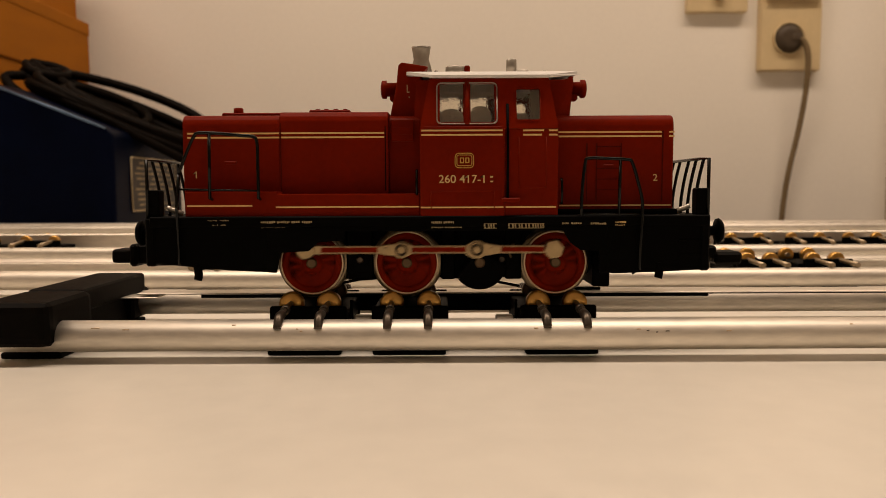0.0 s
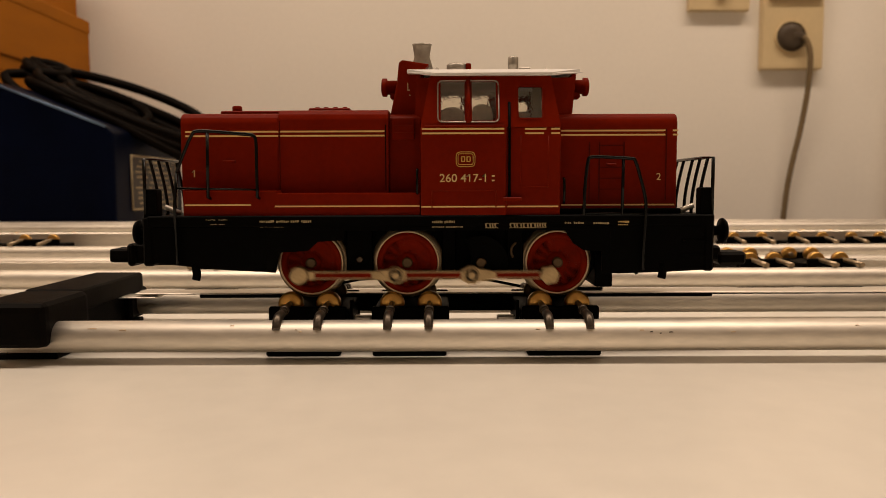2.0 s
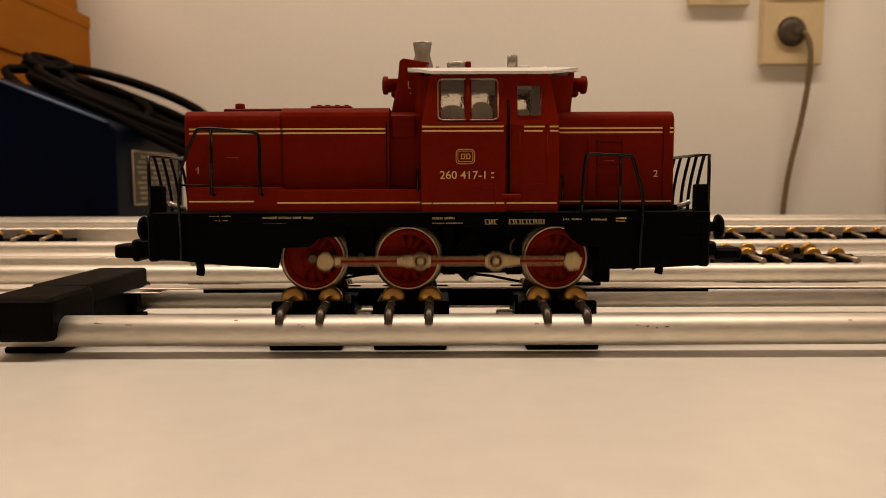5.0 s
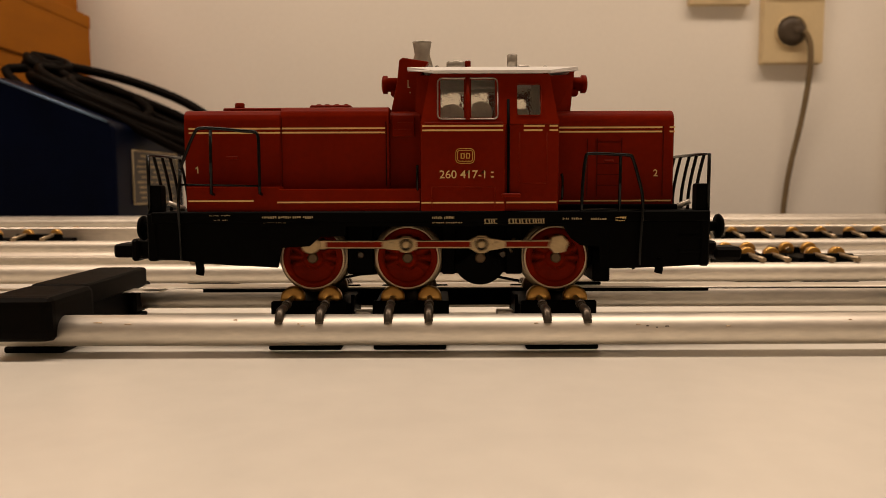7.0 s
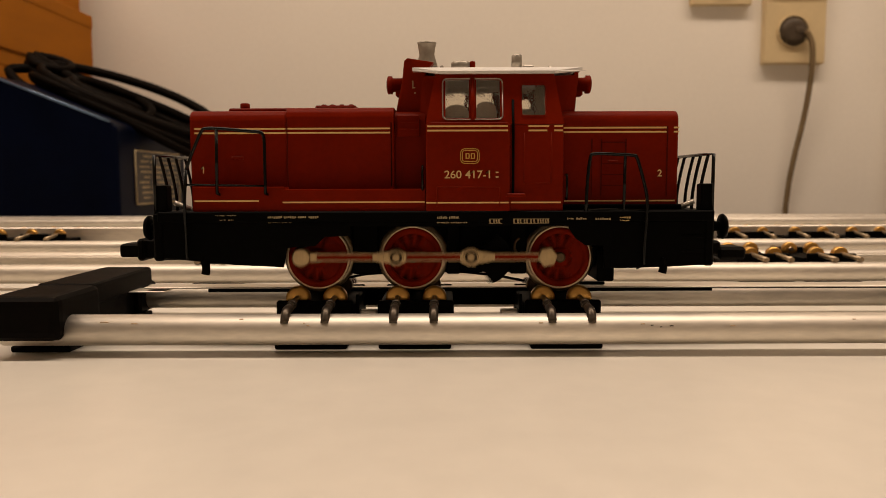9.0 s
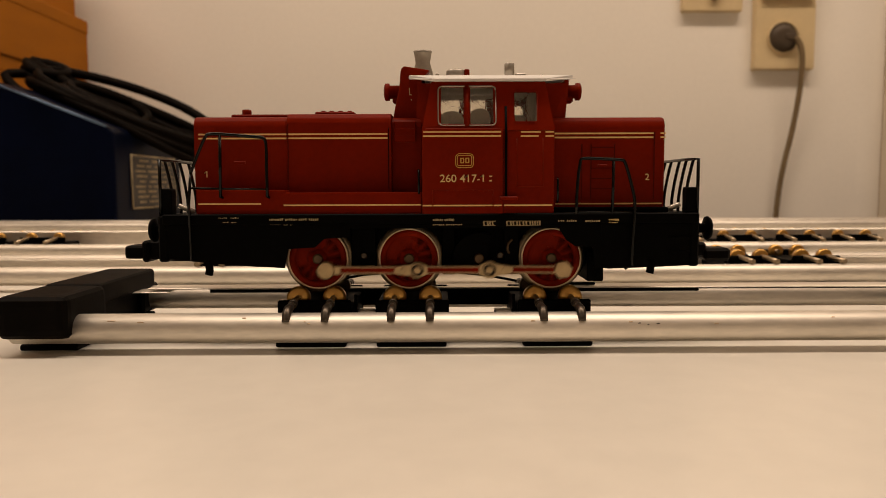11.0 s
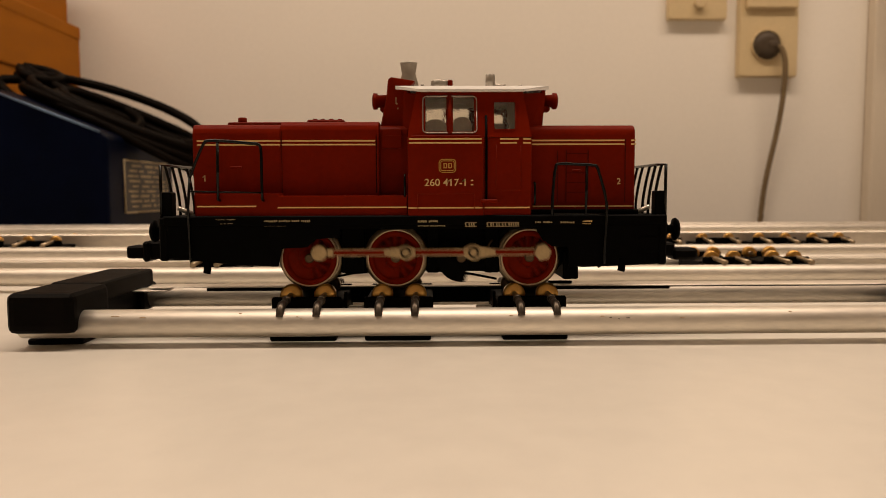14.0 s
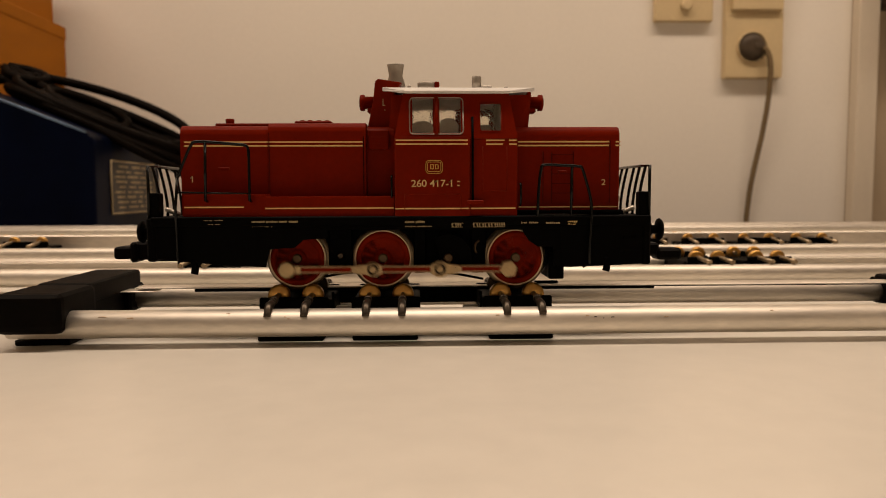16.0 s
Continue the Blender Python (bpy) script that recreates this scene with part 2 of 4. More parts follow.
def room():
    bm = box(B(), -1900, 560, 770, 870, -750, 1750)
    tagged(part("wall_north", bm, M_WALL), "off-white painted wall behind the table", "wall", kind="structure")
    # recess and corner face carry their shade as darker base colours
    bm = box(B(), 560, 1900, 770, 870, -750, 1750)
    tagged(part("wall_north_side", bm, M_TRIM), "wall recess beside the casing, its shade put into the colour", "wall", kind="structure")
    bm = box(B(), 560, 587, 752, 769.6, -750, 1750, 1.5)
    tagged(part("trim", bm, M_CASING), "casing at the wall's corner, its shade put into the colour", "casing", kind="structure")
    bm = box(B(), -1900, 1900, -1750, -1650, -750, 1750)
    tagged(part("wall_south", bm, M_BACK), "beige painted wall", "wall", kind="structure")
    bm = box(B(), -2000, -1900, -1750, 870, -750, 1750)
    tagged(part("wall_west", bm, M_BACK), "beige painted wall", "wall", kind="structure")
    bm = box(B(), 1900, 2000, -1750, 870, -750, 1750)
    tagged(part("wall_east", bm, M_BACK), "beige painted wall", "wall", kind="structure")
    bm = box(B(), -2000, 2000, -1750, 870, -850, -750)
    tagged(part("floor", bm, M_FLOOR), "grey carpet floor", "floor", kind="structure")
    bm = box(B(), -2000, 2000, -1750, 870, 1750, 1850)
    tagged(part("ceiling", bm, M_CEIL), "white plain ceiling", "ceiling", kind="structure")


def table():
    t = thing("table", 0, 80, -750, "white laminate work table in front of the wall", "table")
    part("tabletop", box(B(), -1000, 1000, -600, 556, -28, TABLE, 1.5, 2), M_TABLE, t)
    part("side_top", box(B(), -1000, -395, 556.5, 766, -28, TABLE, 1.5, 2), M_TABLE, t)
    for x in (-950, 950):
        for y in (-550, 506):
            part("leg", box(B(), x - 20, x + 20, y - 20, y + 20, -750, -28, 2), M_LEG, t)


room()
table()


# ---------- roller test stands ----------
RAIL_R, RAIL_Z, RAIL_Y = 3.0, 5.9, 21.5


def rail_mesh(x0, x1, y):
    bm = B()
    n = 28
    prof = [(0.0, RAIL_R - 0.9), (0.0, RAIL_R - 0.25), (0.25, RAIL_R), (x1 - x0 - 0.25, RAIL_R), (x1 - x0, RAIL_R - 0.25), (x1 - x0, RAIL_R - 0.9)]
    return lathe(bm, prof, (x0, y, RAIL_Z), "x", n, closed=True)


def end_piece(stand, yc, inner, sign, name="end_piece"):
    """A black end bridge over both rails; inner: the x of its face towards the middle."""
    def span(a, b):
        a, b = inner + sign * a, inner + sign * b
        return (a, b) if a < b else (b, a)
    bm = B()
    box(bm, *span(-0.9, 13.1), yc - 26.5, yc - 8.5, 4.5, 13.1, 1.9, 3)
    box(bm, *span(0.7, 12.8), yc - 9.0, yc + 22.8, *((8.4, 13.25) if sign < 0 else (6.6, 10.6)), 1.1, 3)
    box(bm, *span(2.6, 11.0), yc - 12.0, yc + 17.0, 1.8, 9.0, 0.5)
    box(bm, *span(0.9, 11.0), yc + 15.5, yc + 25.5, 2.4, 9.4, 0.6)
    end = part(name, bm, M_CAP, stand)
    for ya, yb in ((-19.5, -4.0), (6.0, 22.0)):
        part("foot", box(B(), *span(0.7, 12.5), yc + ya, yc + yb, TABLE, 2.2, 0.25), M_CAP, end, "black rubber foot")
    return end


def test_stand(yc, x0, x1, label, doubled=False):
    s = thing("roller_test_stand", (x0 + x1) / 2, yc, TABLE, label, "test stand", "roller test stands on the table")
    part("rail", rail_mesh(x0 - 12.2, x1 + 12.2, yc - RAIL_Y), M_ALU, s, "drawn aluminium tube")
    part("rail", rail_mesh(x0 - 12.2, x1 + 12.2, yc + RAIL_Y), M_ALU, s, "drawn aluminium tube")
    if doubled:
        part("contact_strip", box(B(), x0 + 2.5, x1 - 1, yc + 9.3, yc + 15.8, 9.4, 9.75, 0.1), M_ALU, s, "thin flat metal contact strip")
        part("contact_strip", box(B(), x0 - 2, x0 + 7.5, yc + 9.0, yc + 15.0, 8.55, 8.9, 0.1), M_ALU, s, "thin flat metal contact strip")
        # added black strips stand in for the locomotive's shade and dark reflection
        part("shade_strip", box(B(), x0 + 17.5, x1 - 66, yc + 9.6, yc + 15.4, 8.55, 9.41, 0.1), M_BLACK, s, "black strip standing in for shade below the contact strip")
        part("shade_strip", box(B(), x1 - 65.9, x1 - 2, yc + 9.6, yc + 15.4, 9.1, 9.41, 0.05), M_BLACK, s, "black strip standing in for shade below the contact strip")
        part("shade_strip", box(B(), x0 + 39, x0 + 103, yc + 9.8, yc + 14.8, 5.4, 8.54, 0.1), M_BLACK, s, "black strip standing in for shade below the contact strip")
    else:
        part("contact_strip", box(B(), x0 + 1, x1 - 1, yc + 9.3, yc + 15.6, 7.85, 8.15, 0.1), M_ALU, s, "thin flat metal contact strip")
        # added black strip in place of shade on the far rail
        part("shade_strip", box(B(), x0 + 39, x0 + 103, yc + 9.6, yc + 14.8, 5.7, 7.86, 0.1), M_BLACK, s, "black strip standing in for shade below the contact strip")
    end_piece(s, yc, x0, -1)
    end_piece(s, yc, x1, 1)
    return s


def carriage(x, yc, half, lift=0.0, plate=10.0, pin=M_PIN, label="black roller carriage with four brass rollers on the rails"):
    """A sliding carriage that hangs between the rails, with rollers half to each side."""
    c = thing("roller_carriage", x, yc, TABLE, label, "roller carriage", "roller carriages")
    w = half + 4.0
    bm = B()
    for ya, yb in ((-9.2, 1.6), (5.0, 9.2)) if lift else ((-9.2, 9.2),):
        box(bm, x - w, x + w, yc + ya, yc + yb, 1.4, 8.9, 0.5, 2)
    for ya, yb in ((-17.8, 1.6), (5.0, 17.8)) if lift else ((-17.8, 17.8),):
        box(bm, x - w + 0.6, x + w - 0.6, yc + ya, yc + yb, TABLE + 0.08, 2.3, 0.25)
    for sg in (-1, 1):
        ya, yb = sorted((yc + sg * 11.3, yc + sg * 12.7))
        box(bm, x - w, x + w, ya, yb, 1.4, plate, 0.3)
    box(bm, x + w - 2.0, x + w, yc - 11.6, yc - 8.8, 3.0, 9.3, 0.4)
    box(bm, x - w, x - w + 2.0, yc + 8.8, yc + 11.6, 3.0, 9.3, 0.4)
    box(bm, x + w - 2.0, x + w, yc + 8.8, yc + 11.6, 3.0, 9.3, 0.4)
    part("block", bm, M_BLACK, c, "black plastic block")
    if yc == 0 and abs(x) > 10:
        s = 1 if x < 0 else -1
        bm = box(B(), *sorted((x + s * (w + 0.9), x + s * (w + 4.6))), yc - 7.5, yc - 5.5, 3.2, 7.2, 0.3)
        part("slide_contact", bm, M_ALU, c, "pale metal sliding contact")
        part("contact_post", box(B(), *sorted((x + s * (w + 0.1), x + s * (w + 0.7))), yc - 8.0, yc - 5.0, 1.6, 10.6, 0.1), M_BLACK, c)
    for side in (-1, 1):
        for dx in (-half, half):
            y = yc + side * 9.4
            near = x + dx * (1.0 if side < 0 or lift or yc else 0.68)
            prof = [(-1.25, 0.7), (-1.25, 2.0), (-0.95, 2.5), (0.95, 2.5), (1.25, 2.0), (1.25, 0.7)]
            # far rollers under the locomotive get a dark colour in place of shade
            part("roller", lathe(B(), prof, (near, y, 10.2 + lift), "y", 22), M_AXLE if near != x + dx else M_BRASS, c, "" if near != x + dx else "polished brass roller", at=(near, y, 10.2 + lift))
            ty = yc + side * (RAIL_Y - 0.4)
            if yc:
                bm = wire(B(), [(near, y - side * 2.2, 10.3 + lift), (near, y + side * 3, 10.25 + lift), (x + dx, ty + side * 1.6, 9.75)], 0.78, 10)
                cyl(bm, (x + dx, ty - side * 0.2, 7.6), (x + dx, ty - side * 0.2, 9.6), 0.62, n=10)
            else:
                bm = wire(B(), [(near, y - side * 2.2, 10.3), (near, y + side * 3, 10.25), (x + dx, y + side * 8, 9.8), (x + dx, ty - side * 1.2, 9.5)], 0.62, 9)
                wire(bm, smooth_path([(x + dx, ty - side * 1.8, 9.6), (x + dx, ty + side * 0.2, 9.55), (x + dx, ty + side * 1.4, 9.0), (x + dx, ty + side * 2.5, 7.3)], 3), 0.92, 9)
                cyl(bm, (x + dx, y + side * 6.2, 9.95), (x + dx, y + side * 7.4, 9.85), 0.95, n=10)
            part("pin", bm, pin, c, "dark steel axle pin hooked on the rail")
    return c


bar = box(B(), -376, 416, 185.0, 187.5, TABLE, 13.4, 0.4)
tagged(part("aluminium_bar", bar, M_ALU), "aluminium flat bar standing on edge in a test stand", "metal bar")
STAND = test_stand(0, -74.0, 128.3, "aluminium roller test stand with black end pieces under the locomotive", True)
for yc, x0, x1 in ((88.5, -300, 330), (183, -380, 420), (381.5, -560, 620)):
    test_stand(yc, x0, x1, "aluminium roller test stand lying behind on the table")
SCRATCH = random.Random(21)
NICKS = [(SCRATCH.uniform(-70, 112), SCRATCH.uniform(25, 62), SCRATCH.uniform(0.3, 0.9), M_TYRE) for _ in range(6)]
for nx, a, ln, mt in NICKS + list(((38.4, 22, 0.5, M_PIN), (40.2, 16, 0.35, M_PIN), (42.0, 20, 0.7, M_PIN), (53.5, 20, 0.9, M_TYRE), (-66.5, 40, 1.6, M_TYRE), (-60.5, 34, 1.2, M_TYRE))):
    t = math.radians(a)
    yy, zz = -RAIL_Y - RAIL_R * math.cos(t), RAIL_Z + RAIL_R * math.sin(t)
    nick = wire(B(), [(nx, yy, zz), (nx + ln * 0.6, yy + 0.03, zz + 0.05), (nx + ln, yy + 0.01, zz + 0.02)], 0.11, 5)
    part("nick", nick, mt, STAND, "small scratch")
DRIVEN = [carriage(-27.5, 0, 3.85), carriage(-6.7, 0, 3.85), carriage(23.6, 0, 3.8)]
part("contact_tab", box(B(), 31.2, 37.4, 11.6, 12.8, 9.85, 10.5, 0.15), M_BLACK, DRIVEN[2], "black contact tab")
for x in (-74.2, 103.6, 125.2):
    carriage(x, 88.5, 3.9, 0.0, 10.7, M_FLANGE)
for x in (-210, -182.8, 110.5, 138.0, 165.5, 191.5):
    carriage(x, 183, 6.4, 0.7, 11.4, M_FLANGE)


# ---------- the locomotive ----------
BASE_Z = 11.5
WHEEL_X, WHEEL_Z, TREAD, CRANK = (-26.9, -7.35, 23.15), 18.7, 6.55, 3.0
JACK_X = 7.6
loco = thing("locomotive", -2.8, 0, BASE_Z, "dark red model diesel locomotive with black frame running on rollers", "model locomotive")
SPIN = []      # (object, centre, phase)
RODS = []


def wheel(x, side, lag):
    """A spoked red wheel with a counterweight, its face towards side; the crank stands at 0 degrees."""
    y = side * 9.6
    bm = B()
    lathe(bm, [(-0.9, 4.9), (0.75, 4.9), (0.75, TREAD - 0.4), (-0.9, TREAD - 0.4)], (x, y, WHEEL_Z), "y", 40, closed=True)
    arc = [(x + r * math.cos(math.radians(d)), WHEEL_Z + r * math.sin(math.radians(d)))
           for r, ds in ((5.2, range(125, 236, 10)), (2.6, range(235, 124, -10))) for d in ds]
    prism(bm, arc, y - 0.7, y + 0.85)
    w = part("wheel", bm, M_REDW, loco, "red spoked driving wheel", at=(x, y, WHEEL_Z))
    bm = lathe(B(), [(-0.9, 0.5), (-0.9, 2.0), (1.0, 2.0), (1.3, 1.6), (1.3, 0.5)], (x, y, WHEEL_Z), "y", 24)
    part("hub", bm, M_REDW, w)
    part("crank_boss", cyl(B(), (x + CRANK, y - 0.7, WHEEL_Z), (x + CRANK, y + side * 1.3, WHEEL_Z), 1.25, n=14), M_REDW, w)
    for k in range(14):
        a = 2 * math.pi * (k + 0.5) / 14
        sub = B()
        prism(sub, [(1.7, -0.42), (5.1, -0.62), (5.1, 0.62), (1.7, 0.42)], -0.5, 0.5, 0.08)
        for v in sub.verts:
            p, q = v.co.x, v.co.z
            v.co = Vector((x + p * math.cos(a) - q * math.sin(a), y + v.co.y, WHEEL_Z + p * math.sin(a) + q * math.cos(a)))
        part("spoke", sub, M_REDW, w)
    bm = lathe(B(), [(0.85 * side, TREAD - 0.45), (0.85 * side, TREAD - 0.1), (0.75 * side, TREAD), (-1.2 * side, TREAD), (-1.2 * side, TREAD - 0.45)],
               (x, y, WHEEL_Z), "y", 48, closed=True)
    part("tyre", bm, M_TYRE, w, "pale nickel tyre")
    bm = lathe(B(), [(-1.15 * side, TREAD - 0.5), (-1.15 * side, TREAD + 0.1), (-1.5 * side, TREAD + 0.85), (-2.0 * side, TREAD + 0.9), (-2.3 * side, TREAD + 0.3),
                     (-2.3 * side, TREAD - 0.5)], (x, y, WHEEL_Z), "y", 48, closed=True)
    part("flange", bm, M_FLANGE, w, "brown steel wheel flange")
    part("axle_cap", lathe(B(), [(0.2 * side, 1.1), (1.5 * side, 1.1), (1.7 * side, 0.8)], (x, y, WHEEL_Z), "y", 18), M_AXLE, w, "dull metal axle end")
    bm = lathe(B(), [(-2.3 * side, TREAD - 0.6), (-1.2 * side, TREAD - 0.6), (-1.2 * side, 1.2), (-2.3 * side, 1.2)], (x, y, WHEEL_Z), "y", 30, closed=True)
    part("back_plate", bm, M_BLACK, w, "black wheel back")
    SPIN.append((w, (x, y, WHEEL_Z), lag))
    return w


def jackshaft(side, lag):
    y = side * 10.4
    bm = B()
    arc = [(JACK_X + 5.6 * math.cos(math.radians(d)), WHEEL_Z + 5.6 * math.sin(math.radians(d))) for d in range(110, 251, 10)]
    arc += [(JACK_X + 1.0, WHEEL_Z - 1.6), (JACK_X + CRANK + 1.0, WHEEL_Z - 1.0), (JACK_X + CRANK + 1.0, WHEEL_Z + 1.0), (JACK_X + 1.0, WHEEL_Z + 1.6)]
    prism(bm, arc, y - 0.5, y + 0.5, 0.12)
    j = part("jackshaft", bm, M_BLACK, loco, "black jackshaft crank with counterweight", at=(JACK_X, y, WHEEL_Z))
    part("axle_cap", lathe(B(), [(0.1 * side, 1.1), (0.9 * side, 1.1), (1.1 * side, 0.8)], (JACK_X, y, WHEEL_Z), "y", 18), M_AXLE, j, "dull metal axle end")
    SPIN.append((j, (JACK_X, y, WHEEL_Z), lag))


def side_rod(side, lag):
    """The coupling rod: a pale bar with a red groove and bosses on the four cranks; built with its cranks at the shaft centres."""
    y = side * 13.0
    z = WHEEL_Z
    o = (0.0, y, z)
    bm = B()
    box(bm, -26.0, 22.4, y - 0.42, y + 0.42, z - 0.82, z + 0.82, 0.1)
    rod = part("side_rod", bm, M_NICKEL, loco, "pale metal side rod with red groove", at=o)
    for a, b in ((-26.0, -11.8), (-5.8, 5.6), (12.0, 22.4)):
        part("groove", box(B(), a, b, y + side * 0.40, y + side * 0.45, z - 0.52, z + 0.52), M_REDW, rod, "red painted groove")
    def boss(xc, bolt, r, tail):
        """A round hub that tapers towards a bolt on one side and a short tail on the other."""
        s = 1 if bolt > xc else -1
        bm = B()
        out = [(xc + s * a, z + h) for a, h in ((-tail, 0.95), (-r * 0.75, r * 0.72), (-r * 0.3, r * 0.96), (r * 0.35, r * 0.95), (r * 0.85, r * 0.66), (abs(bolt - xc), 1.05),
                                                (abs(bolt - xc) + 1.1, 0.85), (abs(bolt - xc) + 1.8, 0.5))]
        out += [(a, 2 * z - h) for a, h in out[::-1]]
        prism(bm, out, y - 0.7, y + 0.7, 0.15, 2)
        return part("boss", bm, M_NICKEL, rod, "pale metal bearing boss")
    def bolts(xc, bolt):
        ring = lathe(B(), [(0.6 * side, 1.2), (1.05 * side, 1.22), (1.1 * side, 1.32), (1.05 * side, 1.5), (0.6 * side, 1.6)], (xc, y, z), "y", 26, closed=True)
        part("bearing_ring", ring, M_NICKEL, rod)
        inner_ring = lathe(B(), [(0.6 * side, 1.21), (0.74 * side, 1.21), (0.74 * side, 0.8), (0.6 * side, 0.8)], (xc, y, z), "y", 22, closed=True)
        part("dark_ring", inner_ring, M_PIN, rod, "dark bearing ring")
        bm = lathe(B(), [(0.6 * side, 0.85), (0.95 * side, 0.8), (1.05 * side, 0.6)], (xc, y, z), "y", 18)
        part("bearing_cap", bm, M_NICKEL, rod)
        part("bolt", lathe(B(), [(0.6 * side, 0.6), (1.05 * side, 0.5)], (bolt, y, z), "y", 12), M_NICKEL, rod)
    boss(-7.6, -10.6, 1.75, 2.1)
    bolts(-7.6, -10.6)
    boss(JACK_X, JACK_X + 3.1, 1.9, 2.2)
    bolts(JACK_X, JACK_X + 3.1)
    hexa = [(WHEEL_X[2] + 2.05 * math.cos(math.radians(d)), z + 2.05 * math.sin(math.radians(d))) for d in range(10, 370, 60)]
    bm = prism(B(), hexa, y - 1.0, y + 1.0, 0.25, 2)
    part("crank_nut", bm, M_NICKEL, rod, "pale six-sided crank nut")
    bm = lathe(B(), [(-1.0 * side, 1.9), (0.8 * side, 1.9), (1.0 * side, 1.6)], (WHEEL_X[0], y, z), "y", 20)
    box(bm, WHEEL_X[0], WHEEL_X[0] + 3.2, y - 0.6, y + 0.6, z - 1.0, z + 1.0, 0.2)
    part("rod_end", bm, M_NICKEL, rod, "pale rounded rod end")
    RODS.append((rod, o, lag))


for sd, lag in ((-1, 0.0), (1, 90.0)):
    for wx in WHEEL_X:
        wheel(wx, sd, lag)
    jackshaft(sd, lag)
    side_rod(sd, lag)


def underframe():
    bm = B()
    # inner frame between the wheels, deck and outer boxes
    prism(bm, [(-52, 28), (-52, 19.3), (-33, 18.2), (-31, 15.2), (30, 15.2), (32, 18.2), (48, 18.2), (48, 28)], -7.0, 7.0)
    part("inner_frame", bm, M_BLACK, loco)
    bm = box(B(), -58.2, 53.2, -15.4, 15.4, 26.3, 28.5, 0.25)
    part("running_board", bm, M_BLACK, loco, "black running board")
    bm = box(B(), -36.5, 33.0, -14.9, 14.9, 25.45, 26.4, 0.15)
    part("valance", bm, M_BLACK, loco)
    for side in (-1, 1):
        ya, yb = sorted((side * 10.9, side * 14.8))
        bm = B()
        prism(bm, [(-57.5, 26.4), (-34.4, 26.4), (-34.4, 17.3), (-43, 17.7), (-51.0, 18.5), (-57.5, 19.2)], ya, yb, 0.2)
        prism(bm, [(-35, 26.4), (-19.5, 26.4), (-19.5, 23.6), (-24.8, 23.3), (-26.8, 21.5), (-32.4, 21.2), (-33.2, 17.2), (-35, 17.3)], *sorted((side * 14.25, side * 14.85)), 0.1)
        part("side_box", bm, M_BLACK, loco)
        bm = B()
        prism(bm, [(52.6, 26.4), (32, 26.4), (32, 17.0), (34.6, 16.8), (44, 17.1), (52.0, 17.5)], ya, yb, 0.2)
        prism(bm, [(33, 26.4), (23.9, 26.4), (24.3, 24.9), (25.6, 22.9), (27.6, 21.5), (31.2, 21.3), (31.4, 16.9), (33, 16.9)], *sorted((side * 14.25, side * 14.85)), 0.1)
        for z in (23.0, 20.0):
            box(bm, 47.0, 51.5, ya - 0.25, yb + 0.25, z, z + 0.6, 0.1)
        part("side_box", bm, M_BLACK, loco)
        ya, yb = sorted((side * 7.2, side * 8.6))
        for x0, x1 in ((-20.0, -14.5), (-0.3, 2.6), (13.0, 16.5)):
            part("brake_hanger", box(B(), x0, x1, ya, yb, 15.0, 26.0, 0.3), M_BLACK, loco)
        for x in (-17.2, 12.3):
            part("bolt", lathe(B(), [(side * 8.3, 0.8), (side * 9.0, 0.8), (side * 9.2, 0.5)], (x, 0, 19.2), "y", 12), M_PIN, loco)
        # steps and the brake gear below the frame
        yc = side * 14.2
        for x in (-49.3, 43.2):
            bm = wire(B(), smooth_path([(x, yc, 19.0), (x + 0.3, yc, 16.9), (x + 0.1, yc, 15.8)], 3), 0.85, 8)
            part("step_bracket", bm, M_BLACK, loco)
        bm = wire(B(), smooth_path([(39.6, yc, 18.2), (38.6, yc, 17.2), (38.0, yc, 16.9)], 3), 0.45, 7)
        part("step_hook", bm, M_BLACK, loco)
        bm = wire(B(), [(-25, side * 7.5, 13.4), (-17.5, side * 7.5, 14.9), (-11, side * 7.5, 15.4)], 0.3, 6)
        wire(bm, [(2.5, side * 7.5, 15.4), (10, side * 7.5, 14.6), (16, side * 7.5, 13.4)], 0.3, 6)
        part("brake_rod", bm, M_BLACK, loco)
        bm = wire(B(), smooth_path([(14.9, side * 9.0, 22.6), (14.1, side * 9.2, 21.8), (13.9, side * 9.2, 20.4), (14.3, side * 9.0, 19.6)], 4), 0.28, 7)
        part("brake_lever", bm, M_AXLE, loco, "small brown curved lever")
    bm = box(B(), 31.2, 34.8, -9.0, 9.0, 13.4, 20.0, 0.3)
    part("tank", bm, M_BLACK, loco)
    for x0, x1 in ((-59.2, -57.2), (51.4, 53.3)):
        part("buffer_beam", box(B(), x0, x1, -15.2, 15.2, 18.6 if x0 < 0 else 17.3, 28.3, 0.4), M_BLACK, loco)
    bm = box(B(), -61.0, -50.5, -9.5, 9.5, 18.2, 19.3, 0.3)
    part("guard", bm, M_BLACK, loco)


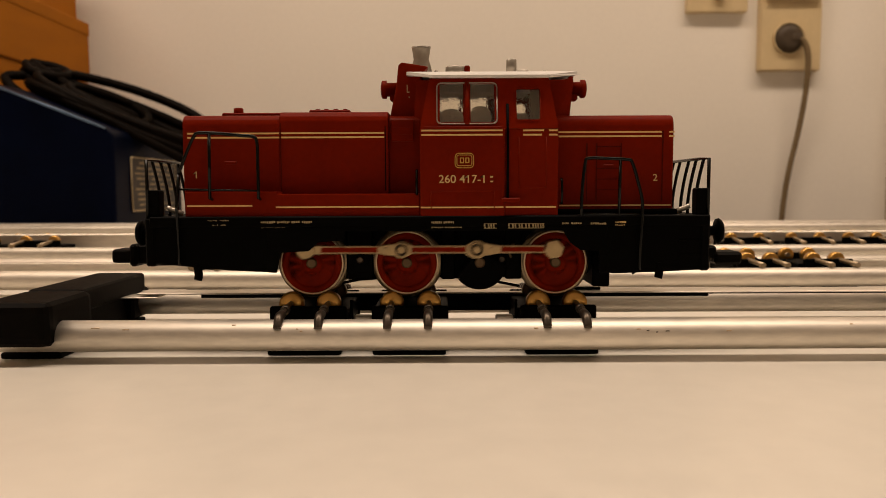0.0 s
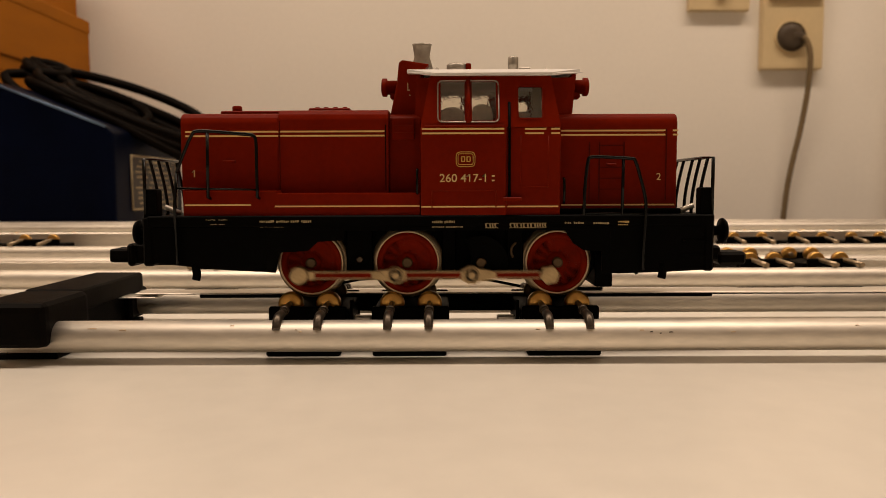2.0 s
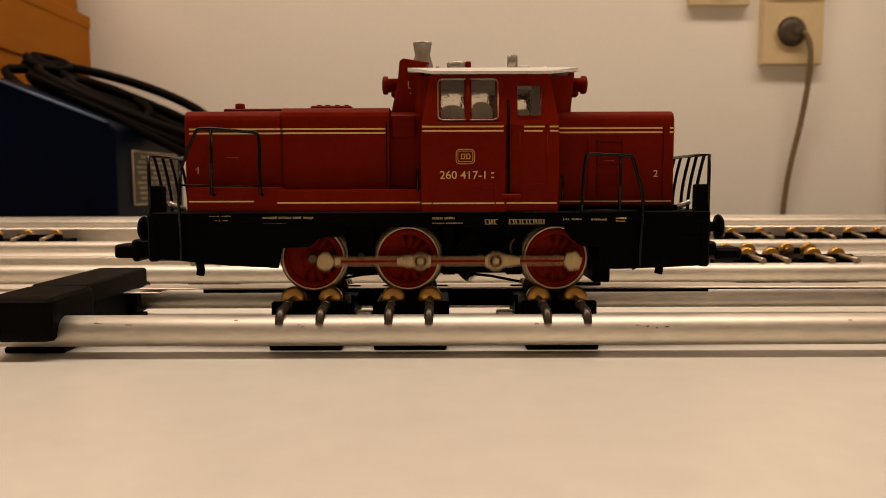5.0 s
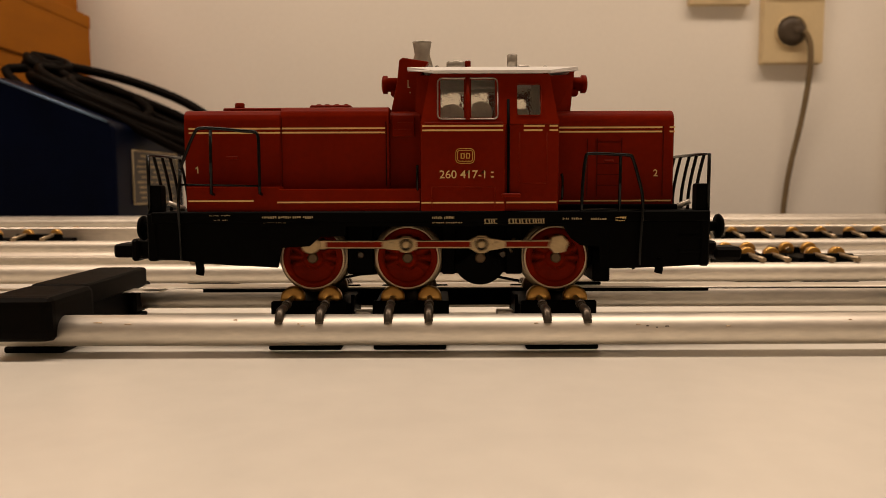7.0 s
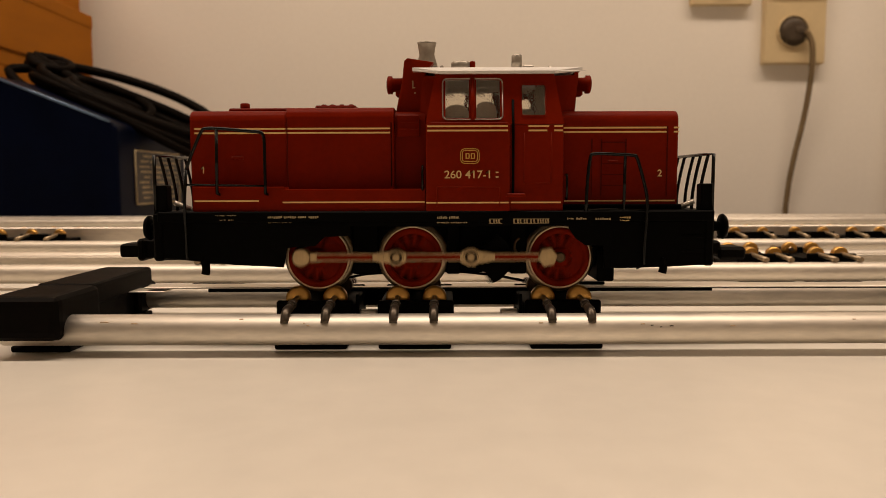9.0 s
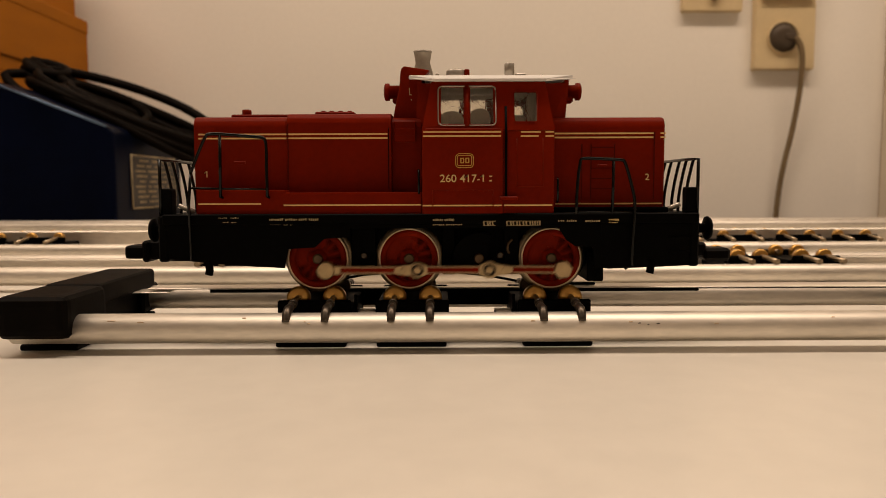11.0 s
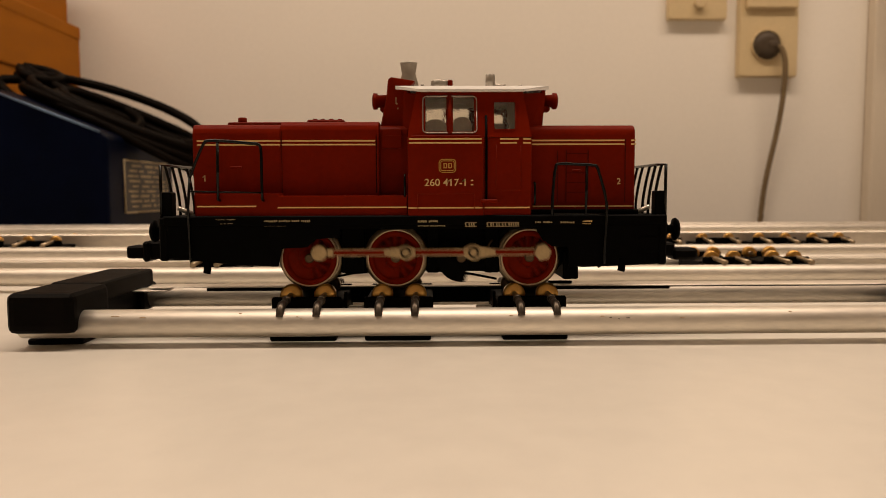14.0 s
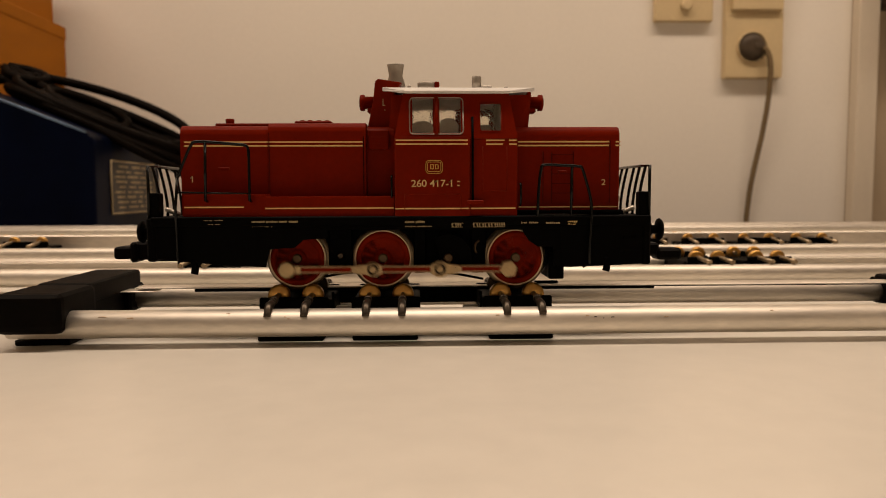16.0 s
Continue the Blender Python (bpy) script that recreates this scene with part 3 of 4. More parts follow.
def buffers():
    for x, s in ((-58.5, -1), (53.4, 1)):
        for y in (-10.2, 10.2):
            b = part("buffer", lathe(B(), [(0, 1.5), (1.3 * s, 1.5), (1.4 * s, 1.0), (3.0 * s, 1.0)], (x, y, 25.0), "x", 16), M_BLACK, loco)
            part("buffer_head", lathe(B(), [(2.8 * s, 1.0), (2.95 * s, 2.5), (3.3 * s, 2.6), (3.8 * s, 2.2), (4.0 * s, 1.2)], (x, y, 25.0), "x", 20), M_BLACK, b)
        bm = B()
        if s < 0:
            box(bm, -71.4, -66.3, -3.2, 3.2, 18.1, 21.1, 0.9, 3)
            box(bm, -67.0, -60.0, -2.2, 2.2, 17.9, 22.2, 0.6)
            box(bm, -67.4, -65.8, -3.6, 3.6, 17.4, 22.2, 0.5)
        else:
            box(bm, 53.0, 59.5, -2.4, 2.4, 18.3, 21.3, 0.5)
            box(bm, 58.8, 64.8, -3.2, 3.2, 17.2, 20.0, 0.6)
        part("coupler", bm, M_CAP, loco, "brown-black coupling hook")


HOOD, SKIRT, CAB = 9.6, 14.3, 15.2


def hoods():
    r = [(0, 0), (0.35, 0.9), (1.0, 1.55), (2.0, 1.9)]
    def section(w, z0, z1):
        prof = [(-w, z0)] + [(-w + a * 0.9, z1 - 1.9 + b) for a, b in r]
        return prof + [(-a, b) for a, b in prof[::-1]]
    bm = prism(B(), section(HOOD, 28.2, 49.05), -53.0, -33.2, 0.35, 2, axis="x")
    part("front_hood", bm, M_RED, loco, "dark red engine hood")
    bm = prism(B(), section(HOOD + 0.15, 28.2, 49.65), -33.2, -11.0, 0.15, 1, axis="x")
    part("middle_hood", bm, M_RED, loco, "dark red engine hood")
    bm = prism(B(), section(HOOD - 1.3, 28.2, 48.9), -11.0, -4.5, 0.15, 1, axis="x")
    part("louvre_hood", bm, M_RED, loco, "dark red hood section with louvre")
    for side in (-1, 1):
        ya, yb = sorted((side * (HOOD - 1.4), side * (HOOD - 0.4)))
        bm = box(B(), -10.4, -5.8, ya, yb, 43.6, 48.0, 0.15)
        box(bm, -10.0, -6.2, ya - 0.2, yb + 0.2, 45.0, 45.4)
        box(bm, -10.0, -6.2, ya - 0.2, yb + 0.2, 46.4, 46.8)
        part("louvre", bm, M_RED, loco)
        ya, yb = sorted((side * (HOOD - 1), side * SKIRT))
        bm = prism(B(), [(-51.2, 28.2), (-4.5, 28.2), (-4.5, 32.9), (-32.8, 32.9), (-32.8, 33.4), (-51.2, 33.4)], ya, yb, 0.18, 2)
        part("side_skirt", bm, M_RED, loco, "dark red side locker below the hood")
        # door joints on the hood
        yf = side * (HOOD + 0.14)
        part("joint", box(B(), -11.69, -11.51, *sorted((yf, yf + side * 0.1)), 33.5, 46.6), M_BLACK, loco)
        part("joint", box(B(), -33.05, -32.85, *sorted((yf, yf + side * 0.1)), 33.5, 47.4), M_GRIME, loco)
        part("gutter", box(B(), -52.2, -33.4, *sorted((side * (HOOD - 1.2), side * (HOOD - 0.12))), 47.0, 47.2, 0.08), M_RED, loco)
        part("gutter", box(B(), -32.8, -11.6, *sorted((side * (HOOD - 1.2), side * (HOOD + 0.03))), 46.9, 47.1, 0.08), M_RED, loco)
        for x, z0, z1 in ((-5.1, 32.6, 37.4), (23.8, 30.9, 35.6)):
            yg = side * 14.4
            part("grab_iron", wire(B(), smooth_path([(x, side * 12.6, z0), (x, yg, z0 + 0.3), (x, yg, z1 - 0.3), (x, side * 12.6, z1)], 3), 0.26, 7), M_RAILG, loco)
        ya, yb = sorted((side * (HOOD - 0.1), side * (HOOD + 0.45)))
        part("door_hinge", box(B(), -44.5, -42.0, ya, yb, 39.0, 39.6, 0.1), M_RED, loco)
        part("hood_rib", box(B(), -21.0, -15.5, *sorted((side * (HOOD - 1.2), side * (HOOD - 0.35))), 47.55, 47.9, 0.1), M_RED, loco)
    bm = prism(B(), section(HOOD, 28.9, 48.8), 22.0, 47.4, 0.5, 3, axis="x")
    part("rear_hood", bm, M_RED, loco, "dark red short hood")
    part("hood_base", box(B(), 22.6, 48.3, -HOOD - 0.5, HOOD + 0.5, 28.3, 29.6, 0.4, 2), M_BLACK, loco)
    for side in (-1, 1):
        y0, y1 = sorted((side * (HOOD - 0.05), side * (HOOD + 0.16)))
        for x in (29.5, 31.5, 36.5, 45.0):
            part("panel_seam", box(B(), x, x + 0.22, y0, y1, 31.2, 43.0 if x < 44 else 45.5), M_GRIME, loco)
        for z in (33.4, 35.6, 37.8, 40.0, 42.2):
            part("panel_seam", box(B(), 31.7, 36.5, y0, y1, z, z + 0.16), M_GRIME, loco)
        part("hatch_handle", box(B(), 33.0, 35.0, *sorted((side * HOOD, side * (HOOD + 0.5))), 38.2, 38.7, 0.15), M_RED, loco)
    # fittings on the hoods' tops
    bm = box(B(), -46.5, -33.3, -4, 4, 48.8, 50.0, 0.25)
    lathe(bm, [(49.5, 1.05), (51.2, 1.05), (51.4, 0.8)], (-44.0, 0, 0), "z", 14)
    part("filler", bm, M_RED, loco, "dark red filler cap plate")
    bm = box(B(), -28.0, -19.3, -4.5, 4.5, 49.4, 50.5, 0.25)
    for x in (-26.8, -25.0, -23.0, -21.0):
        box(bm, x, x + 1.0, -3.5, 3.5, 50.4, 50.8, 0.15)
    part("roof_vent", bm, M_RED, loco)


def cab():
    ZB, ZW, ZT = 28.3, 45.6, 55.7
    X0, X1 = -4.4, 23.0
    # lower half: a box with a recessed door bay
    bm = box(B(), X0, 12.4, -CAB, CAB, ZB, ZW, 0.3, 2)
    box(bm, 12.3, X1, -CAB + 0.5, CAB - 0.5, ZB, ZW, 0.25, 2)
    part("cab_lower", bm, M_RED, loco, "dark red cab wall")
    for side in (-1, 1):
        def at(x, z, depth=0.0):
            lean = (z - ZW) / (ZT - ZW)
            return Vector((x, side * (CAB - 0.35 - 2.3 * lean - depth), z))
        def left(z):
            return X0 + 1.9 * (z - ZW) / (ZT - ZW)
        def right(z):
            return X1 - 1.7 * (z - ZW) / (ZT - ZW)
        zs = [ZW, 46.9, 47.4, 53.5, 54.6, ZT]
        xs = [None, -0.45, 4.25, 5.65, 10.4, 14.7, 19.4, None]
        bm = B()
        grid = {}
        for k, depth in enumerate((0.0, 0.9)):
            for j, z in enumerate(zs):
                for i, x in enumerate(xs):
                    xx = left(z) if i == 0 else right(z) if x is None else x
                    grid[i, j, k] = bm.verts.new(at(xx, z, depth))
        def is_hole(i, j):
            if i in (1, 3):
                return 1 <= j <= 3
            return i == 5 and j in (2,)
        n, m = len(xs) - 1, len(zs) - 1
        for i in range(n):
            for j in range(m):
                if is_hole(i, j):
                    continue
                for k in (0, 1):
                    bm.faces.new([grid[i, j, k], grid[i + 1, j, k], grid[i + 1, j + 1, k], grid[i, j + 1, k]])
                for di, dj, a, b in ((-1, 0, (i, j), (i, j + 1)), (1, 0, (i + 1, j), (i + 1, j + 1)), (0, -1, (i, j), (i + 1, j)), (0, 1, (i, j + 1), (i + 1, j + 1))):
                    u, w = i + di, j + dj
                    if not (0 <= u < n and 0 <= w < m) or is_hole(u, w):
                        bm.faces.new([grid[(*a, 0)], grid[(*b, 0)], grid[(*b, 1)], grid[(*a, 1)]])
        part("cab_side", bm, M_RED, loco, "dark red cab side with window openings")
        # panes
        for x0, x1, z0, z1 in ((-0.4, 4.2, 47.0, 54.5), (5.7, 10.35, 47.0, 54.5), (14.75, 19.35, 47.5, 53.4)):
            bm = B()
            a = [at(x, z, 0.35) for x, z in ((x0, z0), (x1, z0), (x1, z1), (x0, z1))]
            b = [at(x, z, 0.65) for x, z in ((x0, z0), (x1, z0), (x1, z1), (x0, z1))]
            va, vb = [bm.verts.new(p) for p in a], [bm.verts.new(p) for p in b]
            bm.faces.new(va)
            bm.faces.new(vb[::-1])
            for i in range(4):
                bm.faces.new((va[i], va[(i + 1) % 4], vb[(i + 1) % 4], vb[i]))
            part("window_pane", bm, M_GLASS, loco, "clear wavy plastic cab window").visible_shadow = False
        # silver frame round the double window, thin one round the door window
        def frame_wire(x0, x1, z0, z1, c, r):
            pts = []
            for cx, cz, d0 in ((x1 - c, z1 - c, 0), (x0 + c, z1 - c, 90), (x0 + c, z0 + c, 180), (x1 - c, z0 + c, 270)):
                for d in (0, 30, 60, 90):
                    t = math.radians(d0 + d)
                    pts.append(at(cx + c * math.cos(t), cz + c * math.sin(t), -0.05))
            return wire(B(), pts + [pts[0]], r, 6)
        part("window_frame", frame_wire(-1.0, 10.9, 46.6, 54.8, 0.9, 0.15), M_GREY, loco, "thin silver window frame")
        part("window_frame", frame_wire(14.65, 19.5, 47.3, 53.6, 0.5, 0.12), M_RED, loco, "thin red window frame")
        part("window_post", wire(B(), [at(4.95, 46.4, -0.1), at(4.95, 55.0, -0.1)], 0.5, 8), M_RED, loco)
        # rain strip, door edge, handle rail, panel lines
        ya, yb = sorted((side * (CAB - 0.1), side * (CAB + 0.3)))
        part("sill", box(B(), -3.6, 11.8, ya, yb, 45.5, 46.0, 0.1), M_RED, loco)
        part("door_rail", wire(B(), [(12.95, side * (CAB - 0.1), 31.5), (12.95, side * (CAB - 0.1), 44.0), at(12.95, 50.5, -0.2)], 0.28, 7), M_BLACK, loco)
        part("door_step", box(B(), 11.6, 15.4, *sorted((side * (CAB - 1), side * (CAB + 0.5))), 31.2, 32.0, 0.2), M_RED, loco)
        yd = side * (CAB - 0.5)
        door = B()
        for a, b in (((15.2, 44.0), (15.2, 34.0)), ((20.6, 44.0), (20.6, 34.0)), ((15.2, 34.0), (20.6, 34.0))):
            wire(door, [(a[0], yd, a[1]), (b[0], yd, b[1])], 0.13, 6)
        part("door_panel", door, M_RED, loco)
        locker = B()
        for a, b in (((-2.2, 33.3), (10.3, 33.3)), ((-2.2, 33.3), (-2.2, 29.4)), ((10.3, 33.3), (10.3, 29.4))):
            wire(locker, [(a[0], side * CAB, a[1]), (b[0], side * CAB, b[1])], 0.13, 6)
        part("locker_door", locker, M_RED, loco)
    # slanted corners and ends of the upper cab
    for xs, xe, xt, xet, s in ((X0, -6.0, X0 + 1.9, -5.4, -1), (X1, 26.2, X1 - 1.7, 27.2, 1)):
        for side in (-1, 1):
            bm = B()
            # bottom and top of three upright lines: behind the cab side, in the recess, at the end wall
            low = [(xs - s * 0.3, CAB - 1.2), (xs - s * 0.8, 8.6), (xe, 6.8)]
            top = [(xt - s * 0.2, CAB - 3.4), (xt - s * 0.5, 8.6), (xet, 6.8)]
            for k in (0, 1):
                sub = B()
                a = [Vector((x, side * y, z)) for (x, y), z in ((low[k], ZW), (low[k + 1], ZW), (top[k + 1], ZT + 0.6), (top[k], ZT + 0.2))]
                b = [p + Vector((-s * 0.7, -side * 0.5, 0)) for p in a]
                va, vb = [sub.verts.new(p) for p in a], [sub.verts.new(p) for p in b]
                sub.faces.new(va)
                sub.faces.new(vb[::-1])
                for i in range(4):
                    sub.faces.new((va[i], va[(i + 1) % 4], vb[(i + 1) % 4], vb[i]))
                join(bm, sub)
            part("corner_panel", bm, M_RED, loco)
        xa, xb = sorted((xe, xe - s * 0.9))
        dx = xet - xe
        bm = prism(B(), [(xa, ZW), (xb, ZW), (xb + dx, ZT + 1.2), (xa + dx, ZT + 1.2)], -6.9, 6.9, 0.05)
        part("end_wall", bm, M_RED, loco)
    part("cab_floor", box(B(), X0 + 1, X1 - 1, -12.5, 12.5, ZW - 0.1, ZW + 0.5), M_CABIN, loco)
    bm = box(B(), 2.0, 9.0, 0, 8, ZW + 0.4, 48.3, 0.4)
    box(bm, 15, 18.0, -6, 2, ZW + 0.4, 49.5, 0.4)
    part("control_desk", bm, M_CABIN, loco, "grey control desk inside the cab")
    for side in (-1, 1):
        for x0, x1, top in ((-0.9, 4.5, 50.2), (5.6, 10.2, 50.8)):
            n = 10
            arch = [(x0, ZW + 0.4), (x1, ZW + 0.4)] + [((x0 + x1) / 2 + (x1 - x0) / 2 * math.cos(math.pi * k / n), top - 2.2 + 2.2 * math.sin(math.pi * k / n)) for k in range(n + 1)]
            part("motor_cover", prism(B(), arch, *sorted((side * 5.0, side * 8.5)), 0.2), M_CABIN, loco, "grey rounded motor cover inside the cab")
        # added pale panel that brightens the top of the windows
        part("brightening_panel", box(B(), -0.5, 20.0, *sorted((side * 10.9, side * 11.3)), 54.6, 55.6), M_CABIN, loco, "pale panel added to brighten the cab windows")
    # added pale end panels, to lighten the view through the windows
    for x in (-1.3, 19.9):
        part("brightening_panel", box(B(), x, x + 0.4, -7.8, 7.8, ZW + 0.5, 55.4), M_CABIN, loco, "pale panel added to brighten the cab windows")
    # roof
    bm = B()
    pts = [(-13.9, 55.7), (-13.9, 56.2), (-12.5, 56.7), (-9, 57.6), (-4.5, 58.15), (0, 58.3), (4.5, 58.15), (9, 57.6), (12.5, 56.7), (13.9, 56.2), (13.9, 55.7), (9, 56.9), (0, 57.6), (-9, 56.9)]
    sub = prism(B(), pts, -7.2, 27.6, 0.0, axis="x")
    for v in sub.verts:
        # the corners are cut back over the slanted panels
        if abs(v.co.y) > 10:
            v.co.x = -1.9 + 0 if v.co.x < 0 else 21.3
    join(bm, sub)
    part("roof", bm, M_ROOF, loco, "pale silver-grey cab roof")
    for side in (-1, 1):
        bm = prism(B(), [(-7.1, 56.35), (27.6, 56.3), (21.3, 55.75), (-1.9, 55.75)], *sorted((side * 12.7, side * 13.3)), 0.1)
        part("roof_edge", bm, M_ROOF, loco)
    part("roof_hatch", lathe(B(), [(57.8, 2.1), (59.7, 2.1), (60.0, 1.7), (60.0, 1.1)], (2.9, -1, 0), "z", 20), M_GREY, loco, "grey round roof hatch")
    part("hatch_lug", box(B(), 4.8, 6.0, -2, -0.5, 58.6, 60.0, 0.2), M_RED, loco)
    part("vent_pipe", lathe(B(), [(58.2, 1.12), (61.4, 1.12), (61.6, 0.9), (61.6, 0.6)], (15.0, 0, 0), "z", 18), M_GREY, loco, "grey vent pipe")
    bm = box(B(), 16.2, 18.6, -1.2, 1.2, 58.4, 59.2, 0.2)
    box(bm, 21.6, 22.6, -0.6, 0.6, 58.0, 59.2, 0.3)
    box(bm, -1.6, -0.8, -0.6, 0.6, 58.2, 59.4, 0.3)
    part("whistle", bm, M_GREY, loco)
    # exhaust
    h = part("exhaust_housing", prism(B(), [(-11.0, 48.4), (-4.0, 48.4), (-4.0, 58.0), (-2.8, 59.3), (-8.4, 60.2), (-9.1, 59.6), (-9.5, 55.5)], -5.2, 5.2, 0.35, 2), M_RED, loco, "dark red exhaust housing")
    part("chimney", lathe(B(), [(58.9, 2.35), (59.8, 2.15), (61.6, 1.62), (63.7, 1.95), (64.2, 2.1), (64.2, 1.6), (60.8, 1.2)], (-4.4, 0, 0), "z", 24), M_GREY, h, "flared grey chimney")
    mark = box(B(), -7.35, -7.15, -5.26, -5.18, 53.9, 55.5)
    box(mark, -7.15, -6.8, -5.26, -5.18, 53.9, 54.1)
    box(mark, -6.95, -6.7, -5.26, -5.18, 52.8, 53.1)
    part("small_print", mark, M_PRINT, h)
    for x, s in ((-10.2, -1), (28.2, 1)):
        lamp = part("headlamp", lathe(B(), [(-2.0 * s, 1.5), (1.6 * s, 1.5), (1.7 * s, 1.95), (2.6 * s, 1.95), (2.8 * s, 1.6)], (x, 0, 55.2), "x", 20), M_RED, loco, "dark red upper headlamp")
        part("lens", lathe(B(), [(2.75 * s, 1.5), (2.95 * s, 1.0)], (x, 0, 55.2), "x", 18), M_LAMPG, lamp)
        part("lamp_bracket", box(B(), x - 1.0 if s < 0 else x - 2.6, x + 1.5 if s < 0 else x + 1.0, -1.2, 1.2, 52.6, 54.2, 0.4), M_RED, loco)


def rails_and_lamps():
    for side in (-1, 1):
        y = side * 15.9
        def p(*xz):
            return [(x, y, z) for x, z in xz]
        bm = wire(B(), smooth_path(p((-51.8, 37.0), (-50.0, 41.3), (-48.6, 44.2), (-47.6, 44.9), (-44, 44.8), (-39.5, 44.4), (-37.2, 44.2), (-36.4, 43.6), (-36.2, 42), (-36.2, 38), (-36.2, 32.0)), 4), 0.34, 8)
        wire(bm, p((-51.8, 37.0), (-52.4, 30.5), (-52.2, 19.0)), 0.32, 7)
        wire(bm, p((-45.6, 44.8), (-45.8, 32.0)), 0.34, 8)
        wire(bm, p((-51.8, 33.9), (-36.2, 33.6)), 0.22, 6)
        wire(bm, [(-45.8, y, 32.2), (-45.8, side * 13.8, 31.8)], 0.3, 6)
        wire(bm, [(-36.2, y, 32.2), (-36.2, side * 13.8, 31.8)], 0.3, 6)
        part("handrail", bm, M_RAILG, loco, "dark wire handrail")
        bm = wire(B(), smooth_path(p((27.4, 28.4), (27.6, 34), (28.1, 38.8), (28.9, 39.7), (33, 39.6), (36.4, 39.4), (37.3, 38.9), (38.4, 35.5), (39.4, 31.5), (39.5, 28), (39.2, 22), (39.1, 17.6)), 4), 0.34, 8)
        wire(bm, p((35.0, 39.5), (34.9, 28.4)), 0.32, 7)
        wire(bm, p((27.4, 28.8), (39.5, 28.6)), 0.26, 6)
        part("handrail", bm, M_RAILG, loco, "dark wire handrail")
    for xe, s in ((-58.6, -1), (52.9, 1)):
        top = 39.6
        bm = wire(B(), [(xe, -14.6, 28.2), (xe, -14.6, top), (xe - s * 0.3, -9, top + 0.1), (xe - s * 0.3, 9, top + 0.1), (xe, 14.6, top), (xe, 14.6, 28.2)], 0.36, 8)
        for y in (-11.8, -7.4, -2.9, 2.9, 7.4, 11.8):
            wire(bm, smooth_path([(xe - s * 0.1, y, top), (xe - s * 1.0, y, 35.5), (xe - s * 1.6, y, 31.5), (xe - s * 1.7, y, 28.3)], 4), 0.34, 7)
        part("end_railing", bm, M_RAILG, loco, "dark end railing with curved bars")
        for y in (-12.9, 12.9):
            lamp = part("marker_lamp", box(B(), min(xe - s * 2.2, xe + s * 0.2), max(xe - s * 2.2, xe + s * 0.2), y - 1.7, y + 1.7, 28.3, 33.8, 0.5, 2), M_BLACK, loco, "black lower marker lamp")
            part("lens", lathe(B(), [(0.1 * s, 1.2), (0.5 * s, 0.9)], (xe + s * 0.1, y, 32.0), "x", 14), M_LAMPG, lamp)
            part("reflector_tube", wire(B(), [(xe - s * 2.2, y * 0.8, 30.2), (xe - s * 5.2, y * 0.72, 28.8)], 0.55, 8), M_LAMPG, loco, "silver lamp tube")


